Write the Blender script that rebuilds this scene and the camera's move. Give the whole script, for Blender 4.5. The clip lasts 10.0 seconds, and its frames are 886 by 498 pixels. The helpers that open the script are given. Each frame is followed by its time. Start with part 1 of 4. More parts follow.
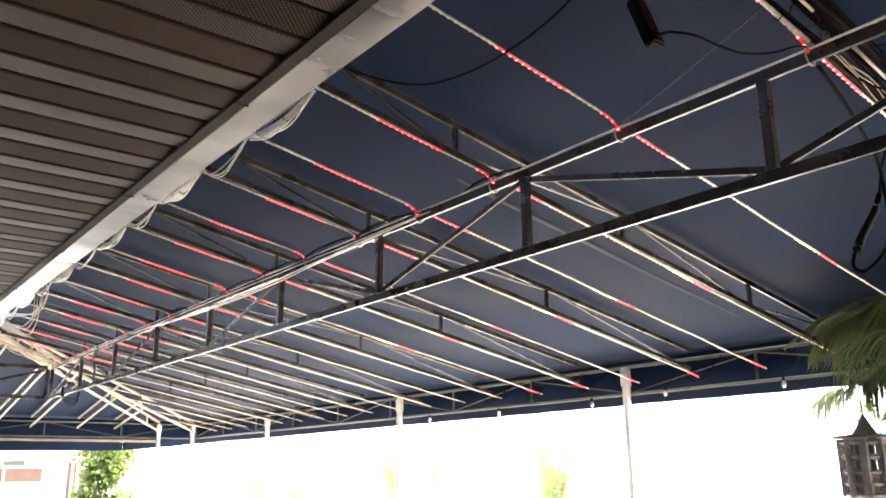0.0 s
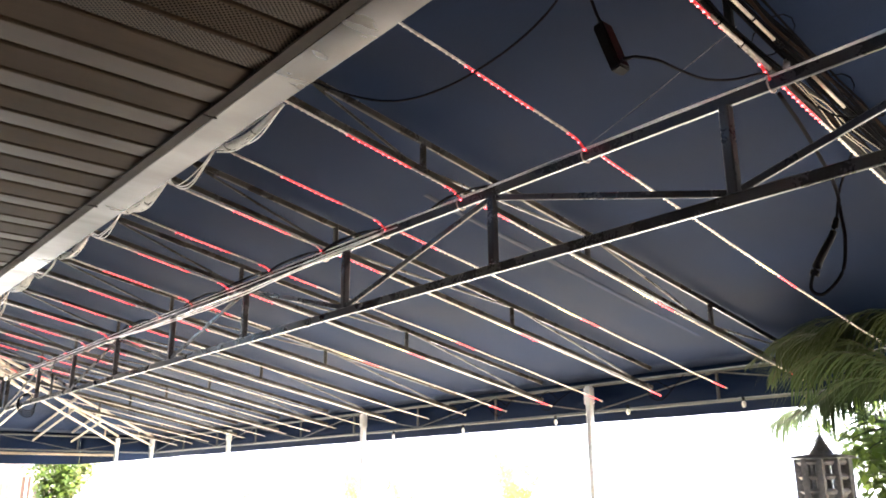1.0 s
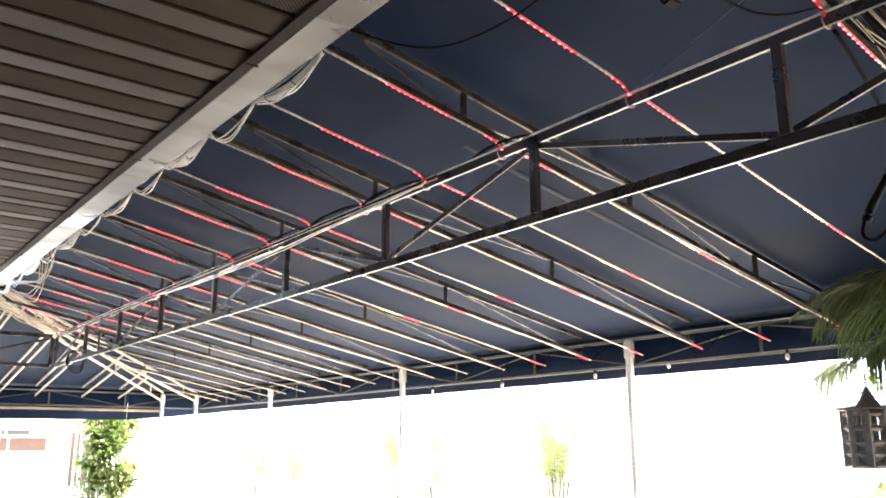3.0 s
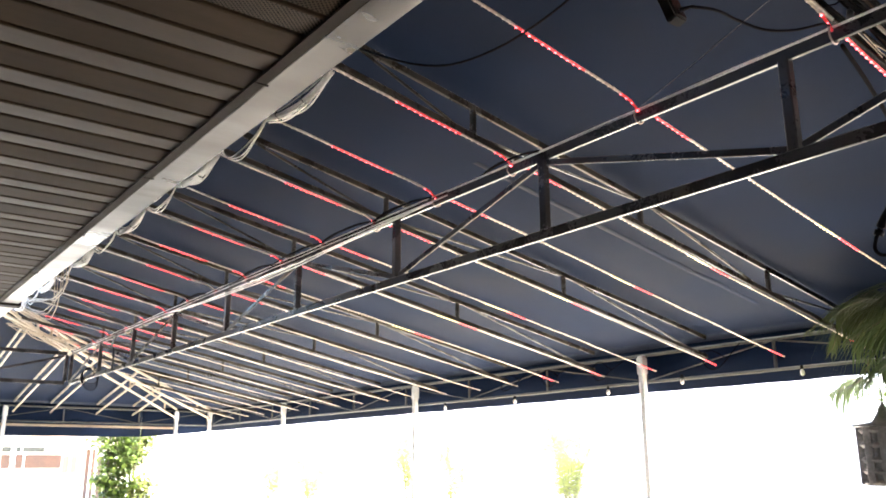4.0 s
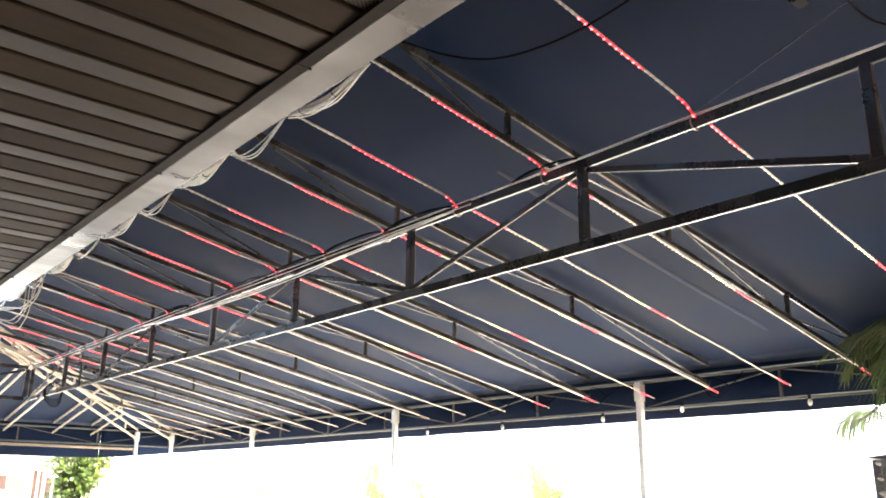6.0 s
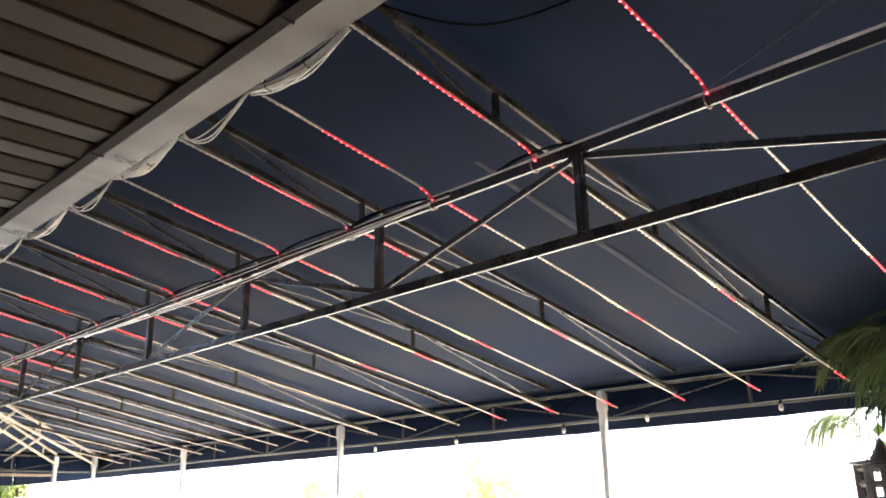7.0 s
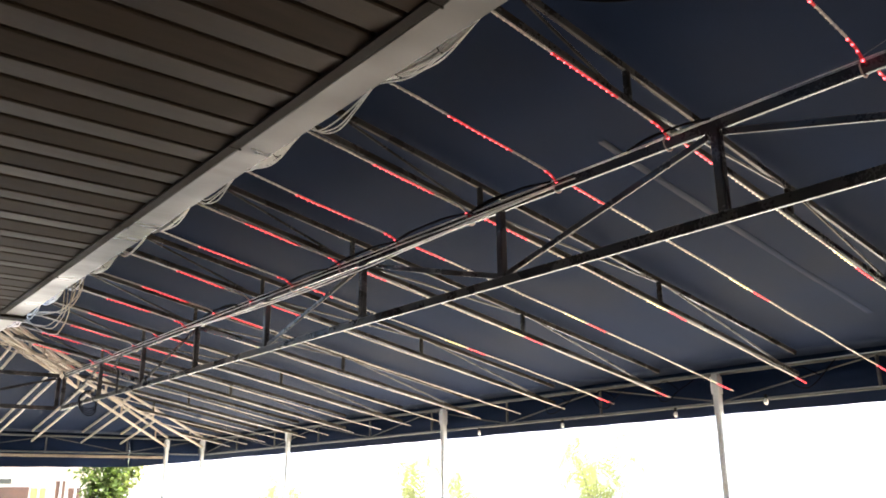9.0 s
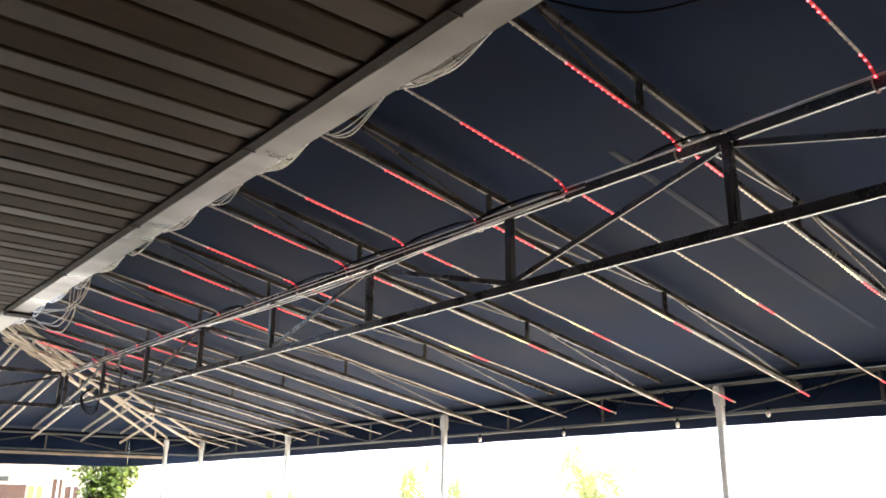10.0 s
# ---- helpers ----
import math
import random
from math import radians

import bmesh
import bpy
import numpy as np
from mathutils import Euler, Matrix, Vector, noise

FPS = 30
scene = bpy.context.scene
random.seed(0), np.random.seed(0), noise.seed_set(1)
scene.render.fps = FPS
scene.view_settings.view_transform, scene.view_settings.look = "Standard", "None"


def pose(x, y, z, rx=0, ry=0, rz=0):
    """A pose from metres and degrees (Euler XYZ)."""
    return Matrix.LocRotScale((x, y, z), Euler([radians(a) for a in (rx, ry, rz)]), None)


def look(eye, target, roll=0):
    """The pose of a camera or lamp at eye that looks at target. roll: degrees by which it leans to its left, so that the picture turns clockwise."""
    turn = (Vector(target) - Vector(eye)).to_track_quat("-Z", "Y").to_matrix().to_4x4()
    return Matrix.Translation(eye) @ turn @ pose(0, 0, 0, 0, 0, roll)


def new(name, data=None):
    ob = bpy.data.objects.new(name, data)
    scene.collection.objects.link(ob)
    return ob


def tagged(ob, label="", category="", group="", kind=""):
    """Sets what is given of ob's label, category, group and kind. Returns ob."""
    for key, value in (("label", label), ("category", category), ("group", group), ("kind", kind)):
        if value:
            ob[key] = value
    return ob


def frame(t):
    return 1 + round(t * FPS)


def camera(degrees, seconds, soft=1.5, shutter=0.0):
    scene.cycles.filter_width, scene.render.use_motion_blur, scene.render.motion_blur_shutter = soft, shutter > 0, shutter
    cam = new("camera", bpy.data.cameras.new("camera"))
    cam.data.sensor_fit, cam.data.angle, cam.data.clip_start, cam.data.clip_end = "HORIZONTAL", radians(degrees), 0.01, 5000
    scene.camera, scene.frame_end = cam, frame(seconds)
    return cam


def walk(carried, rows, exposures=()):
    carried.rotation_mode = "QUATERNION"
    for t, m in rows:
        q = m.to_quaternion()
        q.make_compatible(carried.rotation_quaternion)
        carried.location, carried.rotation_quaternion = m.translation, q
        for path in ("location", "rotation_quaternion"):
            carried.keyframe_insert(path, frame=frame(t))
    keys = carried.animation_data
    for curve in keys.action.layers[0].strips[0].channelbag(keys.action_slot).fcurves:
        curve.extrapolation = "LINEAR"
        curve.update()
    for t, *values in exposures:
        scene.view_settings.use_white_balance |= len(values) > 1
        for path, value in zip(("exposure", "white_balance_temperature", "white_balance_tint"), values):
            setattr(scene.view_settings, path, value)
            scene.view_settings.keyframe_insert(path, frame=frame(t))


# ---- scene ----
cam = camera(56.8, 10.0, soft=1.8)
PATH = [
    (0, (0.398, 0.459, 1.574), (-1.117, 1.653, 2.101), -0.7),
    (0.5, (0.403, 0.463, 1.577), (-1.097, 1.671, 2.117), -0.5),
    (1, (0.409, 0.457, 1.575), (-1.048, 1.706, 2.138), -0.3),
    (1.5, (0.401, 0.464, 1.574), (-1.028, 1.741, 2.144), -0.4),
    (2, (0.392, 0.456, 1.564), (-1.067, 1.711, 2.107), -0.5),
    (2.5, (0.372, 0.449, 1.538), (-1.139, 1.667, 2.02), -0.3),
    (2.7, (0.364, 0.447, 1.532), (-1.16, 1.656, 1.997), -0.2),
    (4, (0.383, 0.455, 1.533), (-1.159, 1.623, 2.041), -0.2),
    (4.5, (0.367, 0.456, 1.535), (-1.162, 1.64, 2.048), 0.0),
    (5, (0.324, 0.43, 1.525), (-1.186, 1.634, 2.046), 0.8),
    (5.5, (0.176, 0.356, 1.533), (-1.311, 1.581, 2.069), 1.0),
    (5.7, (0.106, 0.343, 1.525), (-1.369, 1.575, 2.077), 0.8),
    (6.8, (-0.386, 0.494, 1.537), (-1.821, 1.744, 2.153), 0.1),
    (7, (-0.458, 0.45, 1.545), (-1.797, 1.807, 2.15), -1.1),
    (7.5, (-0.606, 0.363, 1.565), (-1.925, 1.752, 2.143), -0.2),
    (8, (-0.613, 0.323, 1.565), (-1.964, 1.678, 2.148), 0.1),
    (8.5, (-0.615, 0.313, 1.566), (-2.034, 1.595, 2.151), -0.4),
    (9, (-0.622, 0.315, 1.565), (-2.101, 1.536, 2.134), -0.7),
    (9.5, (-0.639, 0.301, 1.565), (-2.153, 1.481, 2.127), -0.5),
    (10, (-0.632, 0.274, 1.558), (-2.109, 1.49, 2.141), 0.5),
]
EV = 3.9
EXPO = [(0, EV), (0.8, EV + 0.08), (1.5, EV + 0.14), (2.2, EV + 0.08), (3.0, EV), (4.8, EV), (5.6, EV - 0.04), (6.7, EV), (6.9, EV - 0.3), (7.1, EV - 0.68), (7.5, EV - 0.86), (10, EV - 0.84)]
walk(cam, [(t, look(eye, target, roll)) for t, eye, target, roll in PATH], EXPO)

# ---- light ----
SUN_EL, SUN_AZ = radians(60), radians(28)
world = bpy.data.worlds.new("world")
scene.world = world
world.use_nodes = True
sky = world.node_tree.nodes.new("ShaderNodeTexSky")
sky.sky_type, sky.sun_disc = "NISHITA", False
sky.sun_elevation, sky.sun_rotation = SUN_EL, SUN_AZ
sky.dust_density = 1.0
world.node_tree.links.new(sky.outputs[0], world.node_tree.nodes["Background"].inputs[0])
world.node_tree.nodes["Background"].inputs[1].default_value = 0.15
sun_data = bpy.data.lights.new("sun", "SUN")
sun_data.energy, sun_data.angle, sun_data.color = 4.5, radians(0.6), (1.0, 0.95, 0.88)
sun = new("sun", sun_data)
sun_way = Vector((math.sin(SUN_AZ) * math.cos(SUN_EL), math.cos(SUN_AZ) * math.cos(SUN_EL), math.sin(SUN_EL)))
sun.matrix_world = look(sun_way * 50, (0, 0, 0))


# ---- materials ----
def material(name, colour, rough=0.5, metal=0.0, grain=(40.0, 0.15), stain=(3.0, 0.2), bump=(60.0, 0.1), stretch=(1, 1, 1), coat=0.0, piece=0.0, spec=0.5):
    """Base colour varied at two scales, with fine relief. piece: brightness spread between separate objects."""
    m = bpy.data.materials.new(name)
    m.use_nodes = True
    nt = m.node_tree
    n, ln = nt.nodes, nt.links
    b = n["Principled BSDF"]
    co = n.new("ShaderNodeTexCoord")
    mp = n.new("ShaderNodeMapping")
    mp.inputs["Scale"].default_value = stretch
    ln.new(co.outputs["Object"], mp.inputs[0])
    value = None
    for scale, amount in (grain, stain):
        t = n.new("ShaderNodeTexNoise")
        t.inputs["Scale"].default_value, t.inputs["Detail"].default_value = scale, 5
        ln.new(mp.outputs[0], t.inputs[0])
        r = n.new("ShaderNodeMapRange")
        r.inputs[1].default_value, r.inputs[2].default_value = 0.3, 0.7
        r.inputs[3].default_value, r.inputs[4].default_value = 1 - amount, 1 + amount
        ln.new(t.outputs[0], r.inputs[0])
        if value:
            x = n.new("ShaderNodeMath")
            x.operation = "MULTIPLY"
            ln.new(value, x.inputs[0]), ln.new(r.outputs[0], x.inputs[1])
            value = x.outputs[0]
        else:
            value = r.outputs[0]
    if piece:
        o = n.new("ShaderNodeObjectInfo")
        r = n.new("ShaderNodeMapRange")
        r.inputs[3].default_value, r.inputs[4].default_value = 1 - piece, 1 + piece
        ln.new(o.outputs["Random"], r.inputs[0])
        x = n.new("ShaderNodeMath")
        x.operation = "MULTIPLY"
        ln.new(value, x.inputs[0]), ln.new(r.outputs[0], x.inputs[1])
        value = x.outputs[0]
    mul = n.new("ShaderNodeVectorMath")
    mul.operation = "SCALE"
    mul.inputs[0].default_value = colour
    ln.new(value, mul.inputs["Scale"])
    ln.new(mul.outputs[0], b.inputs["Base Color"])
    b.inputs["Roughness"].default_value, b.inputs["Metallic"].default_value = rough, metal
    b.inputs["Coat Weight"].default_value = coat
    b.inputs["Specular IOR Level"].default_value = spec
    rr = n.new("ShaderNodeMapRange")
    rr.inputs[1].default_value, rr.inputs[2].default_value = 0.75, 1.25
    rr.inputs[3].default_value, rr.inputs[4].default_value = max(0.05, rough - 0.1), min(1, rough + 0.1)
    ln.new(value, rr.inputs[0]), ln.new(rr.outputs[0], b.inputs["Roughness"])
    if bump[1]:
        t = n.new("ShaderNodeTexNoise")
        t.inputs["Scale"].default_value, t.inputs["Detail"].default_value = bump[0], 3
        ln.new(mp.outputs[0], t.inputs[0])
        bp = n.new("ShaderNodeBump")
        bp.inputs["Strength"].default_value, bp.inputs["Distance"].default_value = bump[1], 0.01
        ln.new(t.outputs[0], bp.inputs["Height"]), ln.new(bp.outputs[0], b.inputs["Normal"])
    return m


def glowing(name, colour, strength):
    m = bpy.data.materials.new(name)
    m.use_nodes = True
    b = m.node_tree.nodes["Principled BSDF"]
    b.inputs["Base Color"].default_value = (*colour, 1)
    b.inputs["Emission Color"].default_value = (*colour, 1)
    b.inputs["Emission Strength"].default_value = strength
    return m


STEEL = material("dark_painted_steel", (0.026, 0.025, 0.026), 0.28, 0.0, (90, 0.08), (4, 0.2), (120, 0.02), coat=0.1, spec=0.35)
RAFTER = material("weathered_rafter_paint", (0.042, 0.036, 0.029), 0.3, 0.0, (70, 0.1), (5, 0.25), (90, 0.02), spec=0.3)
# darker, more matte variant for the rafter at x = -0.8
DARKRAFTER = material("darker_rafter_paint", (0.016, 0.013, 0.011), 0.5, 0.0, (70, 0.2), (5, 0.35), (90, 0.1), spec=0.08)
EDGE = material("grey_green_frame_paint", (0.085, 0.09, 0.088), 0.5, 0.0, (60, 0.15), (4, 0.25), (80, 0.08), spec=0.3)
TAN = material("tan_header_paint", (0.26, 0.21, 0.15), 0.5, 0.0, (60, 0.12), (3, 0.25), (60, 0.08))
# conduit metal; on end-slope and hip rafters its paleness stands in for sunlight
GALV = material("galvanised_pipe_and_sunlit_rafter", (0.44, 0.375, 0.295), 0.4, 0.15, (60, 0.15), (4, 0.2), (80, 0.08))
POST = material("post_paint", (0.60, 0.62, 0.63), 0.45, 0.0, (50, 0.1), (2.5, 0.2), (60, 0.08))
FABRIC = material("navy_canvas", (0.010, 0.018, 0.042), 0.8, 0.0, (260, 0.2), (1.3, 0.3), (400, 0.15), spec=0.08)
FABRIC.node_tree.nodes["Principled BSDF"].inputs["Sheen Weight"].default_value = 0.12
FABRIC.node_tree.nodes["Principled BSDF"].inputs["Sheen Roughness"].default_value = 0.25
FABRIC.node_tree.nodes["Principled BSDF"].inputs["Sheen Tint"].default_value = (0.75, 0.85, 1.0, 1)
SEAM = material("seam_tape", (0.012, 0.021, 0.047), 0.75, 0.0, (200, 0.2), (2, 0.4), (300, 0.1), spec=0.2)
# broad streaks and warm tint put soft brown reflections into the slat paint
SLAT = material("soffit_slat_paint", (0.033, 0.0235, 0.0165), 0.55, 0.0, (30, 0.14), (1.5, 0.28), (25, 0.06), (1, 0.15, 1), piece=0.12, spec=0.035)
SLAT.node_tree.nodes["Principled BSDF"].inputs["Specular Tint"].default_value = (1.0, 0.66, 0.44, 1)
# near-black colour that paints the shade seen between the soffit slats
SLOT = material("soffit_gap_shade", (0.012, 0.011, 0.01), 0.8)
CHANNEL = material("dark_channel_trim", (0.017, 0.013, 0.010), 0.6, 0.0, (40, 0.15), (3, 0.25), (30, 0.05), spec=0.03)
BEAM = material("taupe_sheet_metal", (0.040, 0.031, 0.0235), 0.34, 0.0, (25, 0.08), (2.6, 0.28), (7, 0.1), (1, 0.3, 1))
# paler beam colour that carries the sun glint at the far corner
BRIGHTBEAM = material("sun_glint_sheet_metal", (0.26, 0.235, 0.20), 0.4, 0.0, (25, 0.06), (2.2, 0.1), (5, 0.2))
# tan sheath for the corner leads and the thin rafter leads
TANCABLE = material("tan_cable_sheath", (0.40, 0.335, 0.25), 0.5, 0.0, (60, 0.15), (8, 0.25), (50, 0.05))
WHITECABLE = material("white_cable_sheath", (0.84, 0.83, 0.81), 0.4, 0.0, (60, 0.12), (8, 0.2), (50, 0.05))
BLACKCABLE = material("black_cable_sheath", (0.007, 0.007, 0.008), 0.75, 0.0, (60, 0.15), (8, 0.2), (50, 0.05), spec=0.02)
TIE = material("cable_tie_nylon", (0.4, 0.3, 0.25), 0.5)
PLASTIC = material("black_adapter_plastic", (0.008, 0.008, 0.009), 0.5, 0.0, (100, 0.1), (10, 0.15), (200, 0.1), spec=0.05)
STRIP = material("clear_led_sleeve", (0.50, 0.45, 0.40), 0.18, 0.0, (55, 0.25), (7, 0.3), (70, 0.2))
UNLIT = material("unlit_diode_lens", (0.66, 0.60, 0.54), 0.2, 0.0, (50, 0.1), (7, 0.1), (70, 0.0))
REDGLOW = glowing("lit_red_sleeve", (0.6, 0.022, 0.03), 0.036)
YELGLOW = glowing("lit_yellow_sleeve", (0.5, 0.43, 0.2), 0.05)
WARMLED = glowing("warm_white_diode", (1.0, 0.8, 0.58), 0.2)
REDLED = glowing("red_diode", (1.0, 0.08, 0.10), 1.1)
YELLED = glowing("yellow_diode", (1.0, 0.8, 0.35), 1.3)
GROUND = material("pale_concrete", (0.62, 0.56, 0.46), 0.8, 0.0, (14, 0.12), (0.6, 0.18), (30, 0.3))
TILE = material("buff_floor_tile", (0.42, 0.32, 0.215), 0.45, 0.0, (20, 0.12), (1.5, 0.2), (40, 0.15))
WALL = material("cream_render", (0.52, 0.48, 0.42), 0.8, 0.0, (30, 0.06), (1.2, 0.12), (60, 0.25))
CEIL = material("dark_ceiling_board", (0.05, 0.05, 0.05), 0.8)
# leaf colours carry the light: LEAF and FERN darkened as shade, PALELEAF paled as sun
LEAF = material("shaded_palm_leaf", (0.028, 0.042, 0.018), 0.55, 0.0, (12, 0.25), (2, 0.35), (30, 0.1), piece=0.2, spec=0.2)
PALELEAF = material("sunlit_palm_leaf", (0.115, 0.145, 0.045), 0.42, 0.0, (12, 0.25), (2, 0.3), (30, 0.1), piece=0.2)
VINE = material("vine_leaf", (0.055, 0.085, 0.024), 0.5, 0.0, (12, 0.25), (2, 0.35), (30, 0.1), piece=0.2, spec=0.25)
FERN = material("shaded_fern_leaf", (0.024, 0.033, 0.016), 0.6, 0.0, (20, 0.25), (4, 0.4), (30, 0.1), spec=0.2)
STEM = material("palm_stem", (0.09, 0.085, 0.04), 0.6, 0.0, (30, 0.2), (5, 0.3), (40, 0.3))
# grey lifted so that the lantern looks veiled by glare
WICKER = material("grey_wicker", (0.16, 0.155, 0.16), 0.6, 0.0, (60, 0.25), (8, 0.3), (80, 0.3))
BRICKRED = material("red_brown_paint", (0.085, 0.042, 0.03), 0.6, 0.0, (20, 0.15), (2, 0.2), (30, 0.2))
GLASS_DARK = material("dark_shop_glass", (0.03, 0.035, 0.04), 0.08, 0.0, (5, 0.1), (1, 0.1), (5, 0.0))
BULB = material("frosted_bulb", (0.8, 0.8, 0.78), 0.15, 0.0, (10, 0.05), (2, 0.05), (5, 0.0))


def translucent(mat, colour, share):
    """Leaves and canvas let some light through."""
    nt = mat.node_tree
    out, b = nt.nodes["Material Output"], nt.nodes["Principled BSDF"]
    tr = nt.nodes.new("ShaderNodeBsdfTranslucent")
    tr.inputs[0].default_value = (*colour, 1)
    mix = nt.nodes.new("ShaderNodeMixShader")
    mix.inputs[0].default_value = share
    nt.links.new(b.outputs[0], mix.inputs[1]), nt.links.new(tr.outputs[0], mix.inputs[2])
    nt.links.new(mix.outputs[0], out.inputs[0])


translucent(FABRIC, (0.03, 0.050, 0.085), 0.15)
translucent(SEAM, (0.03, 0.050, 0.085), 0.15)
translucent(VINE, (0.26, 0.36, 0.07), 0.35)
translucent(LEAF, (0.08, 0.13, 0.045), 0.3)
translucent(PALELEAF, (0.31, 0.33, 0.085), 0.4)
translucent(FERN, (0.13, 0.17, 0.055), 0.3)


def perforated():
    """The slat paint with rows of small punched holes."""
    m = SLAT.copy()
    m.name = "perforated_slat_paint"
    nt = m.node_tree
    n, ln = nt.nodes, nt.links
    b = n["Principled BSDF"]
    co = n.new("ShaderNodeTexCoord")
    v = n.new("ShaderNodeTexVoronoi")
    v.inputs["Scale"].default_value, v.inputs["Randomness"].default_value = 85, 0.0
    mp = n.new("ShaderNodeMapping")
    mp.inputs["Rotation"].default_value = (0, 0, radians(45))
    mp.inputs["Location"].default_value = (0, 0, 0.0)
    flat = n.new("ShaderNodeVectorMath")
    flat.operation = "MULTIPLY"
    flat.inputs[1].default_value = (1, 1, 0)
    ln.new(co.outputs["Object"], flat.inputs[0]), ln.new(flat.outputs[0], mp.inputs[0]), ln.new(mp.outputs[0], v.inputs[0])
    r = n.new("ShaderNodeMapRange")
    r.inputs[1].default_value, r.inputs[2].default_value = 0.28, 0.36
    r.inputs[3].default_value = 0.05
    ln.new(v.outputs["Distance"], r.inputs[0])
    old = b.inputs["Base Color"].links[0].from_socket
    s = n.new("ShaderNodeVectorMath")
    s.operation = "SCALE"
    ln.new(old, s.inputs[0]), ln.new(r.outputs[0], s.inputs["Scale"])
    ln.new(s.outputs[0], b.inputs["Base Color"])
    g = n.new("ShaderNodeMath")
    g.operation = "MULTIPLY"
    g.inputs[1].default_value = 0.035
    ln.new(r.outputs[0], g.inputs[0]), ln.new(g.outputs[0], b.inputs["Specular IOR Level"])
    return m


PERF = perforated()


# ---- shape helpers ----
def linked(name, bm, mat, parent=None, smooth=False):
    me = bpy.data.meshes.new(name)
    if smooth:
        for f in bm.faces:
            f.smooth = True
    bm.to_mesh(me)
    bm.free()
    me.materials.append(mat)
    ob = new(name, me)
    if parent:
        ob.parent = parent
    return ob


def part(name, bm, mat, parent, label="", smooth=False):
    ob = linked(name, bm, mat, parent, smooth)
    if label:
        ob["label"] = label
    return ob


def thing(name, label, category, group="", kind=""):
    return tagged(new(name), label, category, group, kind)


def bar(p0, p1, w, h, ch=0.005, bm=None):
    """A square tube with chamfered edges from p0 to p1, h along the upright."""
    bm = bm or bmesh.new()
    p0, p1 = Vector(p0), Vector(p1)
    d = (p1 - p0).normalized()
    up = Vector((0, 0, 1)) if abs(d.z) < 0.95 else Vector((0, 1, 0))
    side = d.cross(up).normalized()
    up = side.cross(d).normalized()
    a, b = w / 2, h / 2
    sec = [(a - ch, -b), (a, -b + ch), (a, b - ch), (a - ch, b), (-a + ch, b), (-a, b - ch), (-a, -b + ch), (-a + ch, -b)]
    rings = [[bm.verts.new(p + side * x + up * y) for x, y in sec] for p in (p0, p1)]
    for i in range(8):
        bm.faces.new((rings[0][i], rings[0][(i + 1) % 8], rings[1][(i + 1) % 8], rings[1][i]))
    bm.faces.new(rings[0][::-1]), bm.faces.new(rings[1])
    bmesh.ops.recalc_face_normals(bm, faces=bm.faces[:])
    return bm


def sweep(points, r, n=6, bm=None, taper=1.0):
    """A round tube along points."""
    bm = bm or bmesh.new()
    pts = [Vector(p) for p in points]
    rings = []
    for i, p in enumerate(pts):
        d = (pts[min(i + 1, len(pts) - 1)] - pts[max(i - 1, 0)]).normalized()
        ref = Vector((0, 0, 1)) if abs(d.z) < 0.9 else Vector((1, 0, 0))
        s = d.cross(ref).normalized()
        u = s.cross(d)
        rad = r * (1 + (taper - 1) * i / max(1, len(pts) - 1))
        rings.append([bm.verts.new(p + rad * (s * math.cos(2 * math.pi * k / n) + u * math.sin(2 * math.pi * k / n))) for k in range(n)])
    for q, w in zip(rings, rings[1:]):
        for k in range(n):
            bm.faces.new((q[k], q[(k + 1) % n], w[(k + 1) % n], w[k]))
    bm.faces.new(rings[0][::-1]), bm.faces.new(rings[-1])
    return bm


def spline(points, steps=8):
    """A smooth curve through points."""
    p = [Vector(q) for q in points]
    p = [2 * p[0] - p[1]] + p + [2 * p[-1] - p[-2]]
    out = []
    for i in range(1, len(p) - 2):
        for k in range(steps):
            t = k / steps
            out.append(0.5 * (2 * p[i] + (p[i + 1] - p[i - 1]) * t + (2 * p[i - 1] - 5 * p[i] + 4 * p[i + 1] - p[i + 2]) * t * t
                              + (3 * p[i] - p[i - 1] - 3 * p[i + 1] + p[i + 2]) * t ** 3))
    return out + [p[-2]]


def block(lo, hi, bm=None):
    bm = bm or bmesh.new()
    lo, hi = Vector(lo), Vector(hi)
    bmesh.ops.create_cube(bm, size=1, matrix=Matrix.LocRotScale((lo + hi) / 2, None, hi - lo))
    return bm


# ---- plan ----
TRUSS_Y, TOP_Z, LOW_Z = 3.0, 2.92, 2.545      # main truss along the building
BAY, FIRST = 1.22, -2.2
END_X = -10.87                                 # where the truss turns round the building's corner
EAVE_Y, EAVE_X = 6.36, -14.5
BEAM_IN, BEAM_OUT, BEAM_Z = 1.574, 1.708, 2.852
SOFFIT_Z, SOFFIT_END = 2.861, -9.6
NEAR_X = 1.9


def low_z(y):
    return 3.155 - 0.193 * (y - 2.0)


def high_z(y):
    return 3.318 - 0.190 * (y - 2.05)


def roof_z(y):
    return high_z(y) + 0.035


# ---- setting ----
bm = bmesh.new()
bmesh.ops.create_grid(bm, x_segments=60, y_segments=60, size=400)
tagged(linked("ground", bm, GROUND), "pale sunlit concrete ground", "ground", kind="structure")
bm = bmesh.new()
block((EAVE_X - 0.3, -1.8, 0.004), (6, EAVE_Y + 0.25, 0.03), bm)
tagged(linked("floor", bm, TILE), "buff tiled patio floor", "floor", kind="structure")
# unseen wall added to keep sun off the floor at the near end
tagged(linked("added_wall_east", block((NEAR_X + 0.02, -1.7, 0), (NEAR_X + 0.22, EAVE_Y, 3.48)), WALL), "unseen cream wall added to shade the patio's near end", "wall", kind="structure")
